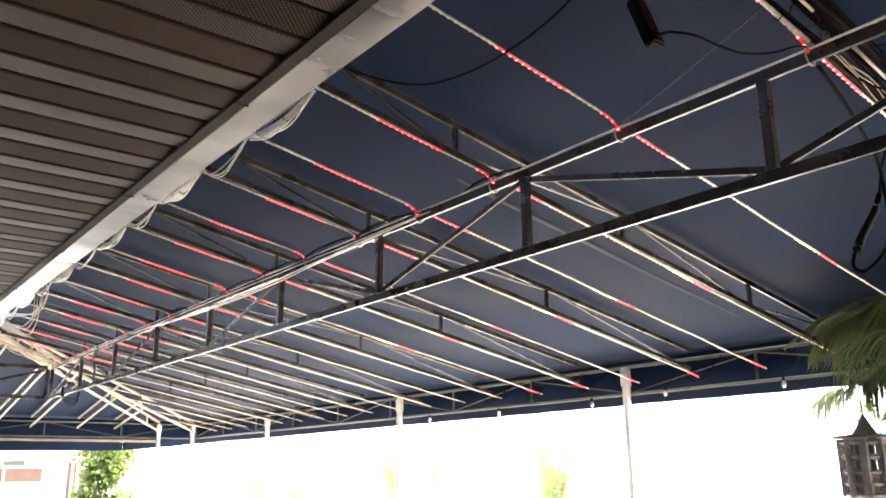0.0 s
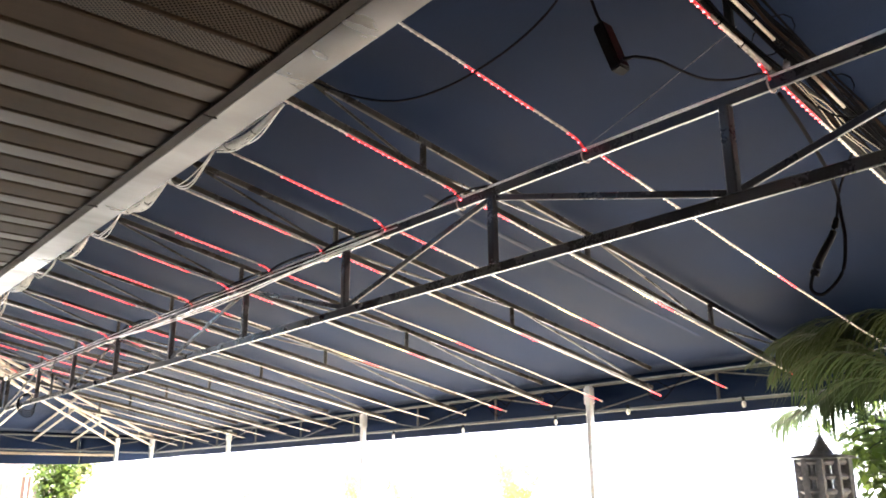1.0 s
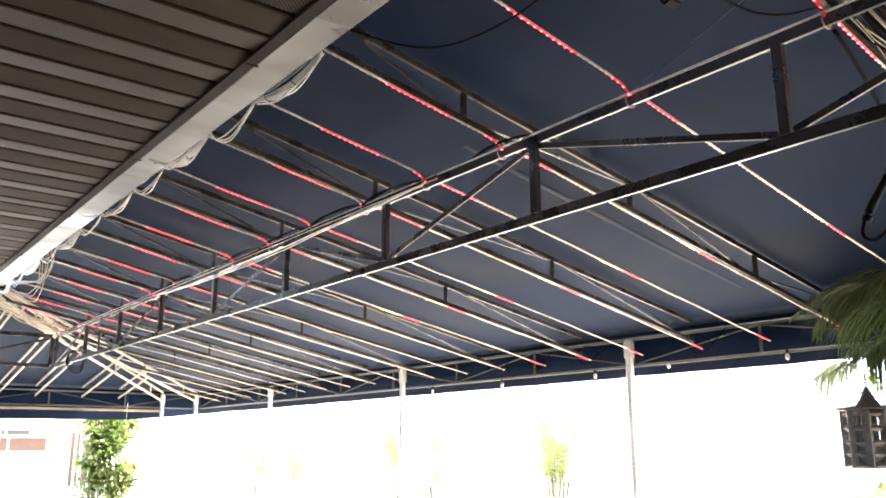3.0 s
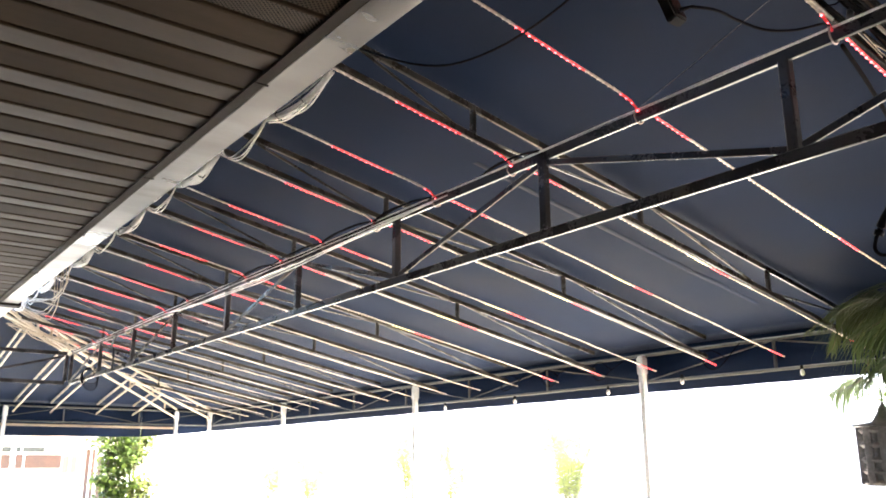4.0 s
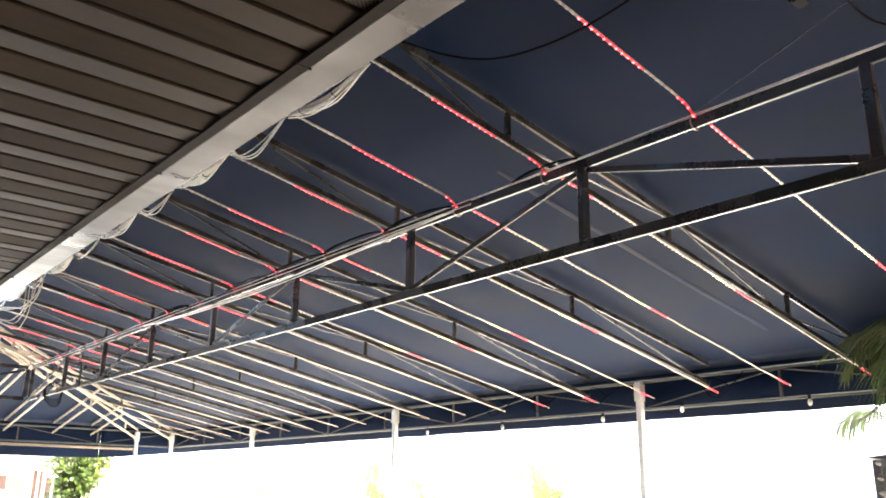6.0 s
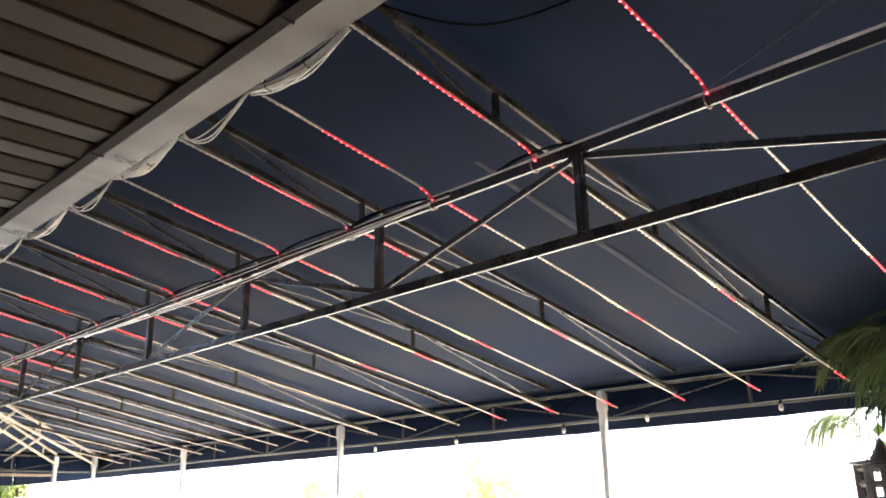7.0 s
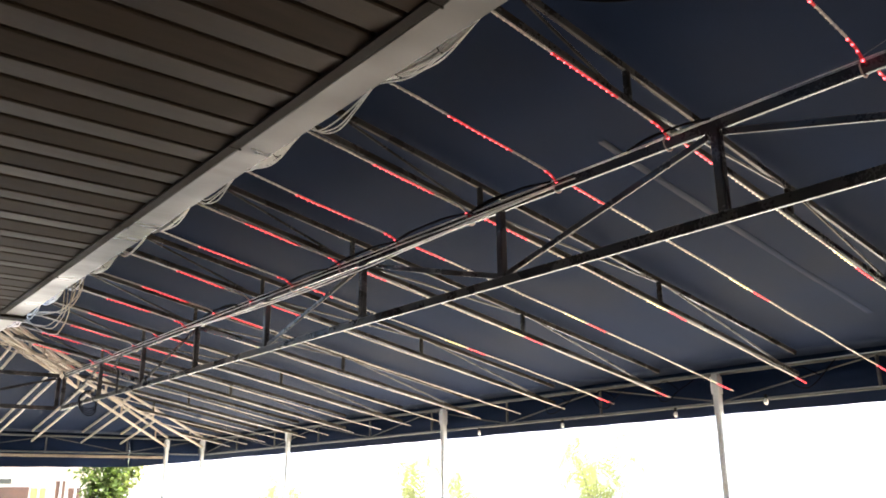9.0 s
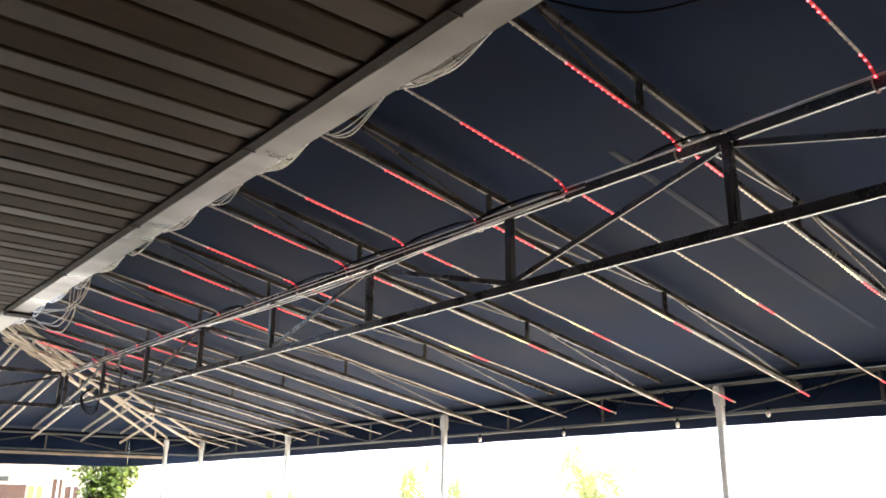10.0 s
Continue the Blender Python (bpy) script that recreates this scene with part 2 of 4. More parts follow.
tagged(linked("wall_north", block((SOFFIT_END + 0.4, -1.9, 0), (6, -1.7, 3.6)), WALL), "cream rendered building wall", "wall", kind="structure")
tagged(linked("wall_west", block((SOFFIT_END + 0.4, -12, 0), (SOFFIT_END + 0.6, -1.9, 3.6)), WALL), "cream rendered building side wall", "wall", kind="structure")
# solid dark sheet in place of the shaded hollow above the slats
tagged(linked("ceiling", block((SOFFIT_END, -1.7, SOFFIT_Z + 0.03), (6, BEAM_OUT - 0.02, SOFFIT_Z + 0.10)), SLOT), "near-black sheet above the soffit slats, standing in for shade", "ceiling", kind="structure")


def canopy():
    """The stretched canvas: main slope, end slope, and the hanging edge."""
    root = thing("awning", "navy blue canvas awning stretched over a steel frame", "awning")
    x0 = NEAR_X + 0.02
    y0, y1 = BEAM_OUT - 0.03, EAVE_Y + 0.04
    bm = bmesh.new()
    nx, ny = 150, 24
    hip0 = SOFFIT_END + 0.03
    hip1 = EAVE_X - 0.04
    grid = []
    for i in range(nx + 1):
        row = []
        for j in range(ny + 1):
            v = j / ny
            y = y0 + (y1 - y0) * v
            far = hip0 + (hip1 - hip0) * v
            x = x0 + (far - x0) * i / nx
            sag = 0.014 * math.sin(math.pi * ((x + 2.42) / 1.225)) ** 2 * math.sin(math.pi * v)
            row.append(bm.verts.new((x, y, roof_z(y) - sag + 0.006 * noise.noise((x * 1.5, y * 1.5, 0)))))
        grid.append(row)
    for i in range(nx):
        for j in range(ny):
            bm.faces.new((grid[i][j], grid[i + 1][j], grid[i + 1][j + 1], grid[i][j + 1]))
    ob = part("roof_sheet", bm, FABRIC, root, smooth=True)
    ob.modifiers.new("thick", "SOLIDIFY").thickness = 0.003
    bm = bmesh.new()
    n2 = 60
    grid = []
    for i in range(n2 + 1):
        row = []
        for j in range(ny + 1):
            v = j / ny
            y_hip = y0 + (y1 - y0) * v
            x = hip0 + (hip1 - hip0) * v
            y = y_hip + (-12 - y_hip) * i / n2
            row.append(bm.verts.new((x, y, roof_z(y_hip) + 0.006 * noise.noise((x * 1.5, y * 1.5, 3)))))
        grid.append(row)
    for i in range(n2):
        for j in range(ny):
            bm.faces.new((grid[i][j], grid[i][j + 1], grid[i + 1][j + 1], grid[i + 1][j]))
    ob = part("end_roof_sheet", bm, FABRIC, root, smooth=True)
    ob.modifiers.new("thick", "SOLIDIFY").thickness = 0.003

    # one welded seam shows as a paler band
    bm = bmesh.new()
    prev = None
    for i in range(41):
        y = 3.15 + 2.6 * i / 40
        sag = 0.014 * math.sin(math.pi * ((-2.88 + 2.42) / 1.225)) ** 2 * math.sin(math.pi * (y - y0) / (y1 - y0))
        z = roof_z(y) - sag - 0.005 + 0.006 * noise.noise((-2.88 * 1.5, y * 1.5, 0))
        q = [bm.verts.new((-2.88 + dx, y, z + dz)) for dx, dz in ((-0.022, 0.003), (-0.019, 0.001), (0.019, 0.001), (0.022, 0.003))]
        if prev:
            for k in range(3):
                bm.faces.new((prev[k], q[k], q[k + 1], prev[k + 1]))
        prev = q
    part("welded_seam", bm, SEAM, root, "paler welded seam", smooth=True)

    def hanging(name, a, b, low_a, low_b):
        a, b = Vector(a), Vector(b)
        bm = bmesh.new()
        n = int((b - a).length / 0.08)
        side = (b - a).normalized().cross(Vector((0, 0, 1)))
        prev = None
        for i in range(n + 1):
            p = a.lerp(b, i / n)
            low = low_a + (low_b - low_a) * i / n + 0.008 * noise.noise((p.x * 1.1, p.y * 1.1, 5)) + 0.0015 * math.sin(i * 0.9)
            w = side * 0.012 * math.sin(i * 0.55 + 2 * noise.noise((p.x, p.y, 9)))
            q = [bm.verts.new((p.x, p.y, p.z)), bm.verts.new((p.x + w.x * 0.5, p.y + w.y * 0.5, (p.z + low) / 2)), bm.verts.new((p.x + w.x, p.y + w.y, low))]
            if prev:
                for k in range(2):
                    bm.faces.new((prev[k], q[k], q[k + 1], prev[k + 1]))
            prev = q
        ob = part(name, bm, FABRIC, root, smooth=True)
        ob.modifiers.new("thick", "SOLIDIFY").thickness = 0.003

    top = roof_z(y1) + 0.02
    hanging("valance", (x0, y1, top), (hip1, y1, top), 2.145, 2.135)
    hanging("valance", (hip1, y1, top), (hip1, 5.1, top), 2.135, 2.01)
    hanging("valance", (hip1, 5.1, top), (hip1, -12, top), 2.01, 1.94)
    return root


canopy()


# ---- the soffit ----
def soffit():
    pitch = 0.1555
    w = 0.138
    meshes = {}
    for lean in (0, 1):
        bm = bmesh.new()
        tilt = 0.0045 if lean else -0.0045
        sec = [(-w / 2, 0.028), (-w / 2, 0.004 - tilt), (-w / 2 + 0.006, -tilt), (w / 2 - 0.006, tilt), (w / 2, 0.004 + tilt), (w / 2, 0.028)]
        rings = [[bm.verts.new((x, y, z)) for x, z in sec] for y in (-1.69, BEAM_IN - 0.034)]
        for k in range(5):
            bm.faces.new((rings[0][k], rings[0][k + 1], rings[1][k + 1], rings[1][k]))
        bmesh.ops.recalc_face_normals(bm, faces=bm.faces[:])
        for f in bm.faces:
            if f.normal.z > 0.5:
                f.normal_flip()
        for mat in (SLAT, PERF):
            me = bpy.data.meshes.new("slat")
            bm.to_mesh(me)
            me.materials.append(mat)
            me.materials.append(SLAT)
            for f in me.polygons:
                f.material_index = 1 if abs(f.normal.z) < 0.9 else 0
            meshes[lean, mat.name] = me
        bm.free()
    root = tagged(new("soffit"), "brown-grey painted metal soffit of long narrow slats", "soffit", kind="structure")
    k0 = -2.247 + pitch / 2
    for i in range(-52, 49):
        x = k0 - pitch * i
        if x < SOFFIT_END + 0.1 or x > NEAR_X - 0.08:
            continue
        perf = -1.78 < x < -1.0
        ob = new("slat", meshes[(i + 1) % 2, (PERF if perf else SLAT).name])
        ob.parent = root
        ob.location = (x, 0, SOFFIT_Z)
    return root


soffit()


def fascia():
    root = tagged(new("fascia_beam"), "taupe sheet-metal beam closing the soffit edge", "beam", kind="structure")
    joints = [NEAR_X, 1.58, 0.34, -0.90, -2.14, -3.38, -4.62, -5.86, -7.2]
    bm = bmesh.new()
    n = 260
    rings = []
    for i in range(n + 1):
        x = joints[0] + (joints[-1] - joints[0]) * i / n
        e = 0.004 * noise.noise((x * 3.1, 0.3, 0)) + 0.003 * noise.noise((x * 7, 2, 0))
        sec = [(BEAM_IN + 0.004, SOFFIT_Z + 0.05), (BEAM_IN + 0.004, BEAM_Z + 0.004), (BEAM_IN + 0.007, BEAM_Z + e * 0.3), ((BEAM_IN + BEAM_OUT) / 2, BEAM_Z + e * 1.6),
               (BEAM_OUT - 0.003, BEAM_Z + e * 0.4), (BEAM_OUT, BEAM_Z + 0.004), (BEAM_OUT, 3.38)]
        rings.append([bm.verts.new((x, y, z)) for y, z in sec])
    for q, w in zip(rings, rings[1:]):
        for k in range(6):
            bm.faces.new((q[k], w[k], w[k + 1], q[k + 1]))
    bmesh.ops.recalc_face_normals(bm, faces=bm.faces[:])
    for e in bm.edges:
        if len(e.link_faces) == 2 and e.calc_face_angle() > 0.35:
            e.smooth = False
    ob = part("beam_cover", bm, BEAM, root, smooth=True)
    ob.modifiers.new("thick", "SOLIDIFY").thickness = 0.002
    for a, b in zip(joints, joints[1:]):
        # the dark channel that takes the slat ends, each length lapped over the next
        bm = bar((a - 0.004, BEAM_IN - 0.019, 2.858), (b - 0.012, BEAM_IN - 0.019, 2.856), 0.044, 0.012, 0.002)
        block((a - 0.012, BEAM_IN - 0.041, 2.8475), (a - 0.005, BEAM_IN + 0.012, 2.861), bm)
        part("channel_trim", bm, CHANNEL, root, "dark channel trim")
    part("joint_bracket", block((-7.33, BEAM_IN - 0.02, 2.835), (-7.21, BEAM_OUT + 0.02, 2.97)), CHANNEL, root, "dark bracket at the beam joint")
    part("beam_cover", bar((-7.34, 1.64, 2.965), (SOFFIT_END, 1.64, 2.965), 0.16, 0.22, 0.01), BRIGHTBEAM, root, "beam length paled for the sun glint")
    part("beam_cover", bar((SOFFIT_END + 0.08, 1.555, 2.965), (SOFFIT_END + 0.08, -12, 2.965), 0.16, 0.22, 0.01), BRIGHTBEAM, root, "end beam paled for the sun glint")


fascia()


# ---- the steel frame ----
def truss(name, spots, way, label, first_even):
    """A flat lattice girder: two chords, uprights and slanting web bars. spots: places of the uprights along the girder."""
    root = thing(name, label, "truss")
    at = lambda s, z: way(s, z)
    s0, s1 = spots[0], spots[-1]
    part("top_chord", bar(at(s0, TOP_Z), at(s1, TOP_Z), 0.018, 0.046, 0.003), STEEL, root)
    part("bottom_chord", bar(at(s0, LOW_Z), at(s1, LOW_Z), 0.018, 0.046, 0.003), STEEL, root)
    for i, s in enumerate(spots):
        part("upright", bar(at(s, LOW_Z + 0.02), at(s, TOP_Z - 0.02), 0.04, 0.04), STEEL, root)
    for i in range(len(spots) - 1):
        a, b = spots[i], spots[i + 1]
        d = 0.03 if b > a else -0.03
        if (i % 2 == 0) == first_even:
            part("web_bar", bar(at(a + d, TOP_Z - 0.035), at(b - d, LOW_Z + 0.03), 0.014, 0.028, 0.003), STEEL, root)
        else:
            part("web_bar", bar(at(a + d, LOW_Z + 0.03), at(b - d, TOP_Z - 0.035), 0.014, 0.028, 0.003), STEEL, root)
    return root


spots = [FIRST - BAY * k for k in range(-3, 7)] + [END_X + 0.02]
truss("roof_truss", spots, lambda s, z: (s, TRUSS_Y, z), "dark painted steel lattice truss under the awning", False)
truss("roof_truss", [TRUSS_Y - 0.05] + [TRUSS_Y - BAY * k for k in range(1, 11)], lambda s, z: (END_X - 0.02, s, z),
      "dark painted steel lattice truss across the awning end", True)

UP = Vector((0, 0, 1))


def rafter(name, pt, start, end, mat, group, strut_at=(3.07, 4.58)):
    """A light trussed rafter down the slope. pt(y, z) gives the place; start and end are distances out from the building."""
    root = thing(name, "weathered steel rafter truss carrying the awning canvas", "rafter", group)
    part("upper_chord", bar(pt(start, high_z(start)), pt(end, high_z(end)), 0.018, 0.034, 0.003), mat, root)
    part("lower_chord", bar(pt(start, low_z(start) + 0.028), pt(end, low_z(end) + 0.028), 0.018, 0.032, 0.003), mat, root)
    zig = [2.05] + list(strut_at) + [6.15]
    for y in strut_at:
        if start + 0.05 < y < end:
            part("strut", bar(pt(y, low_z(y) + 0.03), pt(y, high_z(y)), 0.026, 0.026, 0.004), mat, root)
    for i, (a, b) in enumerate(zip(zig, zig[1:])):
        if a < start or b > end + 0.1:
            continue
        za, zb = (high_z(a), low_z(b) + 0.04) if i % 2 == 0 else (low_z(a) + 0.04, high_z(b))
        part("web_rod", sweep([pt(a + 0.03, za - 0.01), pt(b - 0.03, zb - 0.01)], 0.007, 6), mat, root)
    return root


bead = {}
for nm, mat in (("r", REDLED), ("y", YELLED)):
    bm = bmesh.new()
    bmesh.ops.create_icosphere(bm, subdivisions=1, radius=0.0052)
    me = bpy.data.meshes.new("diode")
    bm.to_mesh(me)
    bm.free()
    me.materials.append(mat)
    bead[nm] = me


def led_strip(pt, start, end, lit, fine=True, spacing=0.033):
    """A sleeve of diodes under a rafter. lit: stretches (from, to, colour) that are switched on."""
    root = thing("led_strip", "clear sleeved light strip with some red and yellow diodes lit", "light strip", "light strips under the awning")
    seed = random.random() * 50
    place = lambda y: Vector(pt(y, low_z(y) + 0.002 + 0.006 * noise.noise((y * 2.3, seed, 0)) - (0.03 * math.exp(-((y - TRUSS_Y) / 0.04) ** 2))))
    part("sleeve", sweep([place(start + (end - start) * i / 150) for i in range(151)], 0.0055, 6), STRIP, root, smooth=True)
    if fine:
        bm = bmesh.new()
        y = start
        while y < 3.36:
            bmesh.ops.create_cube(bm, size=1, matrix=Matrix.Translation(place(y) - UP * 0.0055) @ Matrix.Diagonal((0.006, 0.006, 0.003, 1)))
            y += spacing
        tagged(part("lens_tape", bm, UNLIT, root, "row of small unlit diodes"), kind="stuff")
    # warm white diodes glow below the truss, between the coloured lengths
    bm = bmesh.new()
    y = max(start, 3.38)
    while y < end:
        if not any(a < y < b for a, b, c in lit):
            bmesh.ops.create_cube(bm, size=1, matrix=Matrix.Translation(place(y) - UP * 0.0055) @ Matrix.Diagonal((0.006, 0.006, 0.003, 1)))
        y += spacing
    tagged(part("lit_tape", bm, WARMLED, root, "run of small warm white diodes"), kind="stuff")
    for a, b, c in lit:
        a, b = max(a, start), min(b, end)
        if b - a < 0.1:
            continue
        k = max(2, int((b - a) / 0.03))
        part("lit_length", sweep([place(a + (b - a) * i / k) - UP * 0.001 for i in range(k + 1)], 0.0058, 6), REDGLOW if c == "r" else YELGLOW, root,
             "glowing red length" if c == "r" else "glowing yellow length")
        y = a
        while y < b:
            ob = new("diode", bead[c])
            ob.parent = root
            ob.location = place(y) - UP * 0.0055
            y += spacing
    return root


random.seed(4)
xs_truss = [-0.8] + [-2.42 - 1.225 * j for j in range(0, 10)]
xs_strip = [-1.63] + [-3.035 - 1.225 * j for j in range(0, 9)]


def hip_start(x):
    """How far out a rafter starts: at the building, or on the hip past its corner."""
    return max(1.80, 1.80 + (SOFFIT_END - x) * (EAVE_Y - 1.80) / (SOFFIT_END - EAVE_X))


LIT = [(2.36, 2.72, "r"), (2.93, 3.36, "r"), (4.40, 4.58, "y"), (4.62, 4.80, "r"), (6.15, 6.31, "r")]
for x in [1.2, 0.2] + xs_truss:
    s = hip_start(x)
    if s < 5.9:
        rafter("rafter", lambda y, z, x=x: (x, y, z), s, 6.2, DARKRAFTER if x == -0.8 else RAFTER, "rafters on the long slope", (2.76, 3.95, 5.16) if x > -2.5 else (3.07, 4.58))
for x in sorted(xs_truss + xs_strip, reverse=True):
    s = hip_start(x) + 0.12
    if s > 5.5:
        continue
    shift = random.uniform(-0.06, 0.06) if x < -1 else 0.0
    led_strip(lambda y, z, x=x: (x + 0.012 * math.sin(y * 1.3 + x), y, z), s, 6.33, [(a + shift, b + shift, c) for a, b, c in (LIT if x > -5.6 else LIT[:2])], x > -5.6)

# end slope: rafters square to the long ones, and the hip bars; pale GALV paints them sunlit
for y in [4.87, 4.27, 3.55, 3.0, 2.35, 1.6, 0.4, -0.8, -2.0, -3.2]:
    s = max(1.80, 1.80 + (y - 1.69) * (EAVE_Y - 1.80) / (EAVE_Y - 1.69))
    to_x = lambda d: SOFFIT_END + (d - 1.80) * (EAVE_X - SOFFIT_END) / (EAVE_Y - 1.80)
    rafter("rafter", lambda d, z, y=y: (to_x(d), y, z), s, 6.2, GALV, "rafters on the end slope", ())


def hip_bar(a, b, mat):
    root = thing("hip_rafter", "doubled steel hip rafter at the awning corner, paled as if sunlit", "rafter", "hip rafters")
    a, b = Vector(a), Vector(b)
    part("upper_bar", bar(a + UP * 0.15, b + UP * 0.15, 0.022, 0.034, 0.004), mat, root)
    part("lower_bar", bar(a, b, 0.022, 0.034, 0.004), mat, root)
    for t in (0.15, 0.4, 0.65, 0.9):
        p = a.lerp(b, t)
        part("strut", bar(p, p + UP * 0.15, 0.024, 0.024), mat, root)


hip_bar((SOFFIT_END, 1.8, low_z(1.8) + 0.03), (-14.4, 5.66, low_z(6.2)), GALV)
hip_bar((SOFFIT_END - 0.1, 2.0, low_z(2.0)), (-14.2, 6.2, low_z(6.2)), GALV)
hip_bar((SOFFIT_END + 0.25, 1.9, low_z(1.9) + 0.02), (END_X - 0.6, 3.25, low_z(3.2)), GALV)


def eave_frame(name, a, b, label):
    """Two pipes one above the other, with uprights and thin slanting rods, behind the hanging canvas edge."""
    root = thing(name, label, "frame")
    a, b = Vector(a), Vector(b)
    n = round((b - a).length / 1.225)
    part("top_pipe", sweep([a + UP * 2.47, b + UP * 2.47], 0.015, 8), EDGE, root, smooth=True)
    part("bottom_pipe", sweep([a + UP * 2.23, b + UP * 2.23], 0.013, 8), EDGE, root, smooth=True)
    for i in range(n + 1):
        p = a.lerp(b, i / n)
        part("upright", bar(p + UP * 2.23, p + UP * 2.47, 0.022, 0.022), EDGE, root)
        if i < n:
            q = a.lerp(b, (i + 1) / n)
            lo, hi = (2.24, 2.46) if i % 2 else (2.46, 2.24)
            part("web_rod", sweep([p + UP * lo, q + UP * hi], 0.007, 6), EDGE, root)


eave_frame("edge_girder", (NEAR_X, EAVE_Y - 0.02, 0), (EAVE_X + 0.05, EAVE_Y - 0.02, 0), "grey steel eave frame along the awning edge")
eave_frame("edge_girder", (EAVE_X + 0.03, EAVE_Y - 0.1, 0), (EAVE_X + 0.03, -11, 0), "grey steel eave frame across the awning end")


root = thing("end_header", "thick pale steel header across the awning end", "beam")
part("header_bar", bar((EAVE_X + 0.10, 5.62, 2.17), (EAVE_X + 0.10, -11, 2.17), 0.05, 0.04, 0.006), TAN, root)


def post(x, y, top):
    root = thing("awning_post", "pale grey painted steel post holding the awning edge", "post", "awning posts")
    part("shaft", bar((x, y, 0), (x, y, top), 0.056, 0.056, 0.008), POST, root)
    part("base_plate", block((x - 0.09, y - 0.09, 0.0), (x + 0.09, y + 0.09, 0.012)), POST, root)
    part("collar", bar((x, y, top - 0.16), (x, y, top - 0.02), 0.072, 0.072, 0.008), POST, root)


for x, y in ((-0.90, 6.29), (-4.39, 6.29), (-7.89, 6.29), (-11.43, 6.29), (-14.25, 6.22), (-14.40, 5.66), (-14.40, 2.9), (-14.40, -1.0)):
    post(x, y, 2.46)


# ---- cables ----
def wobble(points, amount, seed, steps=8):
    return [Vector(p) + amount * noise.noise_vector(Vector(p) * 4 + Vector((seed * 7.3, seed, 0))) for p in spline(points, steps)]


def ring(centre, axis, r, thick, bm=None):
    """A small band round a bundle."""
    axis = Vector(axis).normalized()
    ref = Vector((0, 0, 1)) if abs(axis.z) < 0.9 else Vector((1, 0, 0))
    u = axis.cross(ref).normalized()
    v = axis.cross(u)
    pts = [Vector(centre) + r * (u * math.cos(a) + v * math.sin(a)) for a in [2 * math.pi * k / 12 for k in range(13)]]
    return sweep(pts, thick, 5, bm)


def fat_bundle(xa, xb, sag, strands, seed):
    """Many thin leads tied together along the ends of two rafters."""
    root = thing("cable_bundle", "bundle of thin white leads tied with black straps", "cable bundle", "white leads along the soffit edge")
    y, z = 1.985, low_z(1.985) - 0.012
    rnd = random.Random(seed)
    for k in range(strands):
        a, r = rnd.uniform(0, 6.3), rnd.uniform(0.004, 0.027)
        dy, dz = r * math.cos(a), r * math.sin(a)
        s = sag + rnd.uniform(-0.006, 0.012)
        pts = [(xa + (xb - xa) * t, y + dy * (0.5 + 0.9 * math.sin(math.pi * t)), z + dz - s * 4 * t * (1 - t)) for t in (0, 0.2, 0.4, 0.6, 0.8, 1)]
        part("lead", sweep(wobble(pts, 0.012, seed + k, 4), 0.0034, 5), WHITECABLE, root, smooth=True)
    for t in (0.36, 0.78):
        c = (xa + (xb - xa) * t, y, z - sag * 4 * t * (1 - t))
        part("strap", ring(c, (1, 0, 0), 0.021, 0.0025), BLACKCABLE, root, "black cable strap")


def slack_loop(xa, xb, sag, strands, seed):
    root = thing("slack_leads", "loose white leads hanging in loops by the soffit", "cable", "white leads along the soffit edge")
    y, z = 1.985, low_z(1.985) - 0.01
    rnd = random.Random(seed)
    for k in range(strands):
        s = sag * rnd.uniform(0.55, 1.1)
        far = xb + (xa - xb) * rnd.uniform(0.1, 0.3)
        pts = [(xa, y, z), (xa + (far - xa) * 0.3, y + 0.01, z - s * 0.55), (xa + (far - xa) * 0.65, y + 0.03 * rnd.random(), z - s),
               (xa + (far - xa) * 0.92, y + 0.01, z - s * 0.75), (far, y - 0.02, z - s * 0.25), (far + (xa - xb) * 0.12, y - 0.04, z + 0.01)]
        part("lead", sweep(wobble(pts, 0.005, seed + k, 5), 0.0034, 5), WHITECABLE, root, smooth=True)
    pts = [(xa, y - 0.02, z + 0.012), ((xa + xb) / 2, y - 0.03, z - 0.01), (xb, y - 0.02, z + 0.012)]
    for k in range(3):
        part("lead", sweep(wobble([(p[0], p[1] + 0.006 * k, p[2]) for p in pts], 0.008, seed + 9 + k, 6), 0.0032, 5), WHITECABLE, root, smooth=True)


starts = [-2.42 - 0.6125 * j for j in range(0, 12)]
for j, (xa, xb) in enumerate(zip(starts, starts[1:])):
    if j % 2 == 0:
        fat_bundle(xa, xb, 0.052 if j != 2 else 0.045, 20, 10 + j)
    else:
        slack_loop(xa, xb, 0.097 if j < 4 else 0.11, 3, 40 + j)

# leads that run with the truss chord
root = thing("truss_leads", "white and black leads strapped along the truss chord", "cable")
rnd = random.Random(3)
for k, (dy, dz, mat) in enumerate(((-0.012, 0.027, WHITECABLE), (0.004, 0.028, WHITECABLE), (-0.027, 0.012, BLACKCABLE), (-0.028, -0.004, WHITECABLE))):
    pts = [(x, TRUSS_Y + dy, TOP_Z + dz + rnd.uniform(-0.002, 0.004)) for x in np.arange(1.8 if dz > 0.02 else -2.9, -10.8, -0.3)]
    part("lead", sweep(pts, 0.0032, 5), mat, root, smooth=True)
for k in range(2):
    pts = [(-3.02, 2.96, 2.905), (-4.0, 2.955, 2.882 - 0.012 * k), (-5.0, 2.955, 2.858 - 0.018 * k), (-6.2, 2.955, 2.87 - 0.012 * k), (-7.2, 2.96, 2.905)]
    part("lead", sweep(wobble(pts, 0.004, k, 6), 0.0042, 5), WHITECABLE, root, smooth=True)
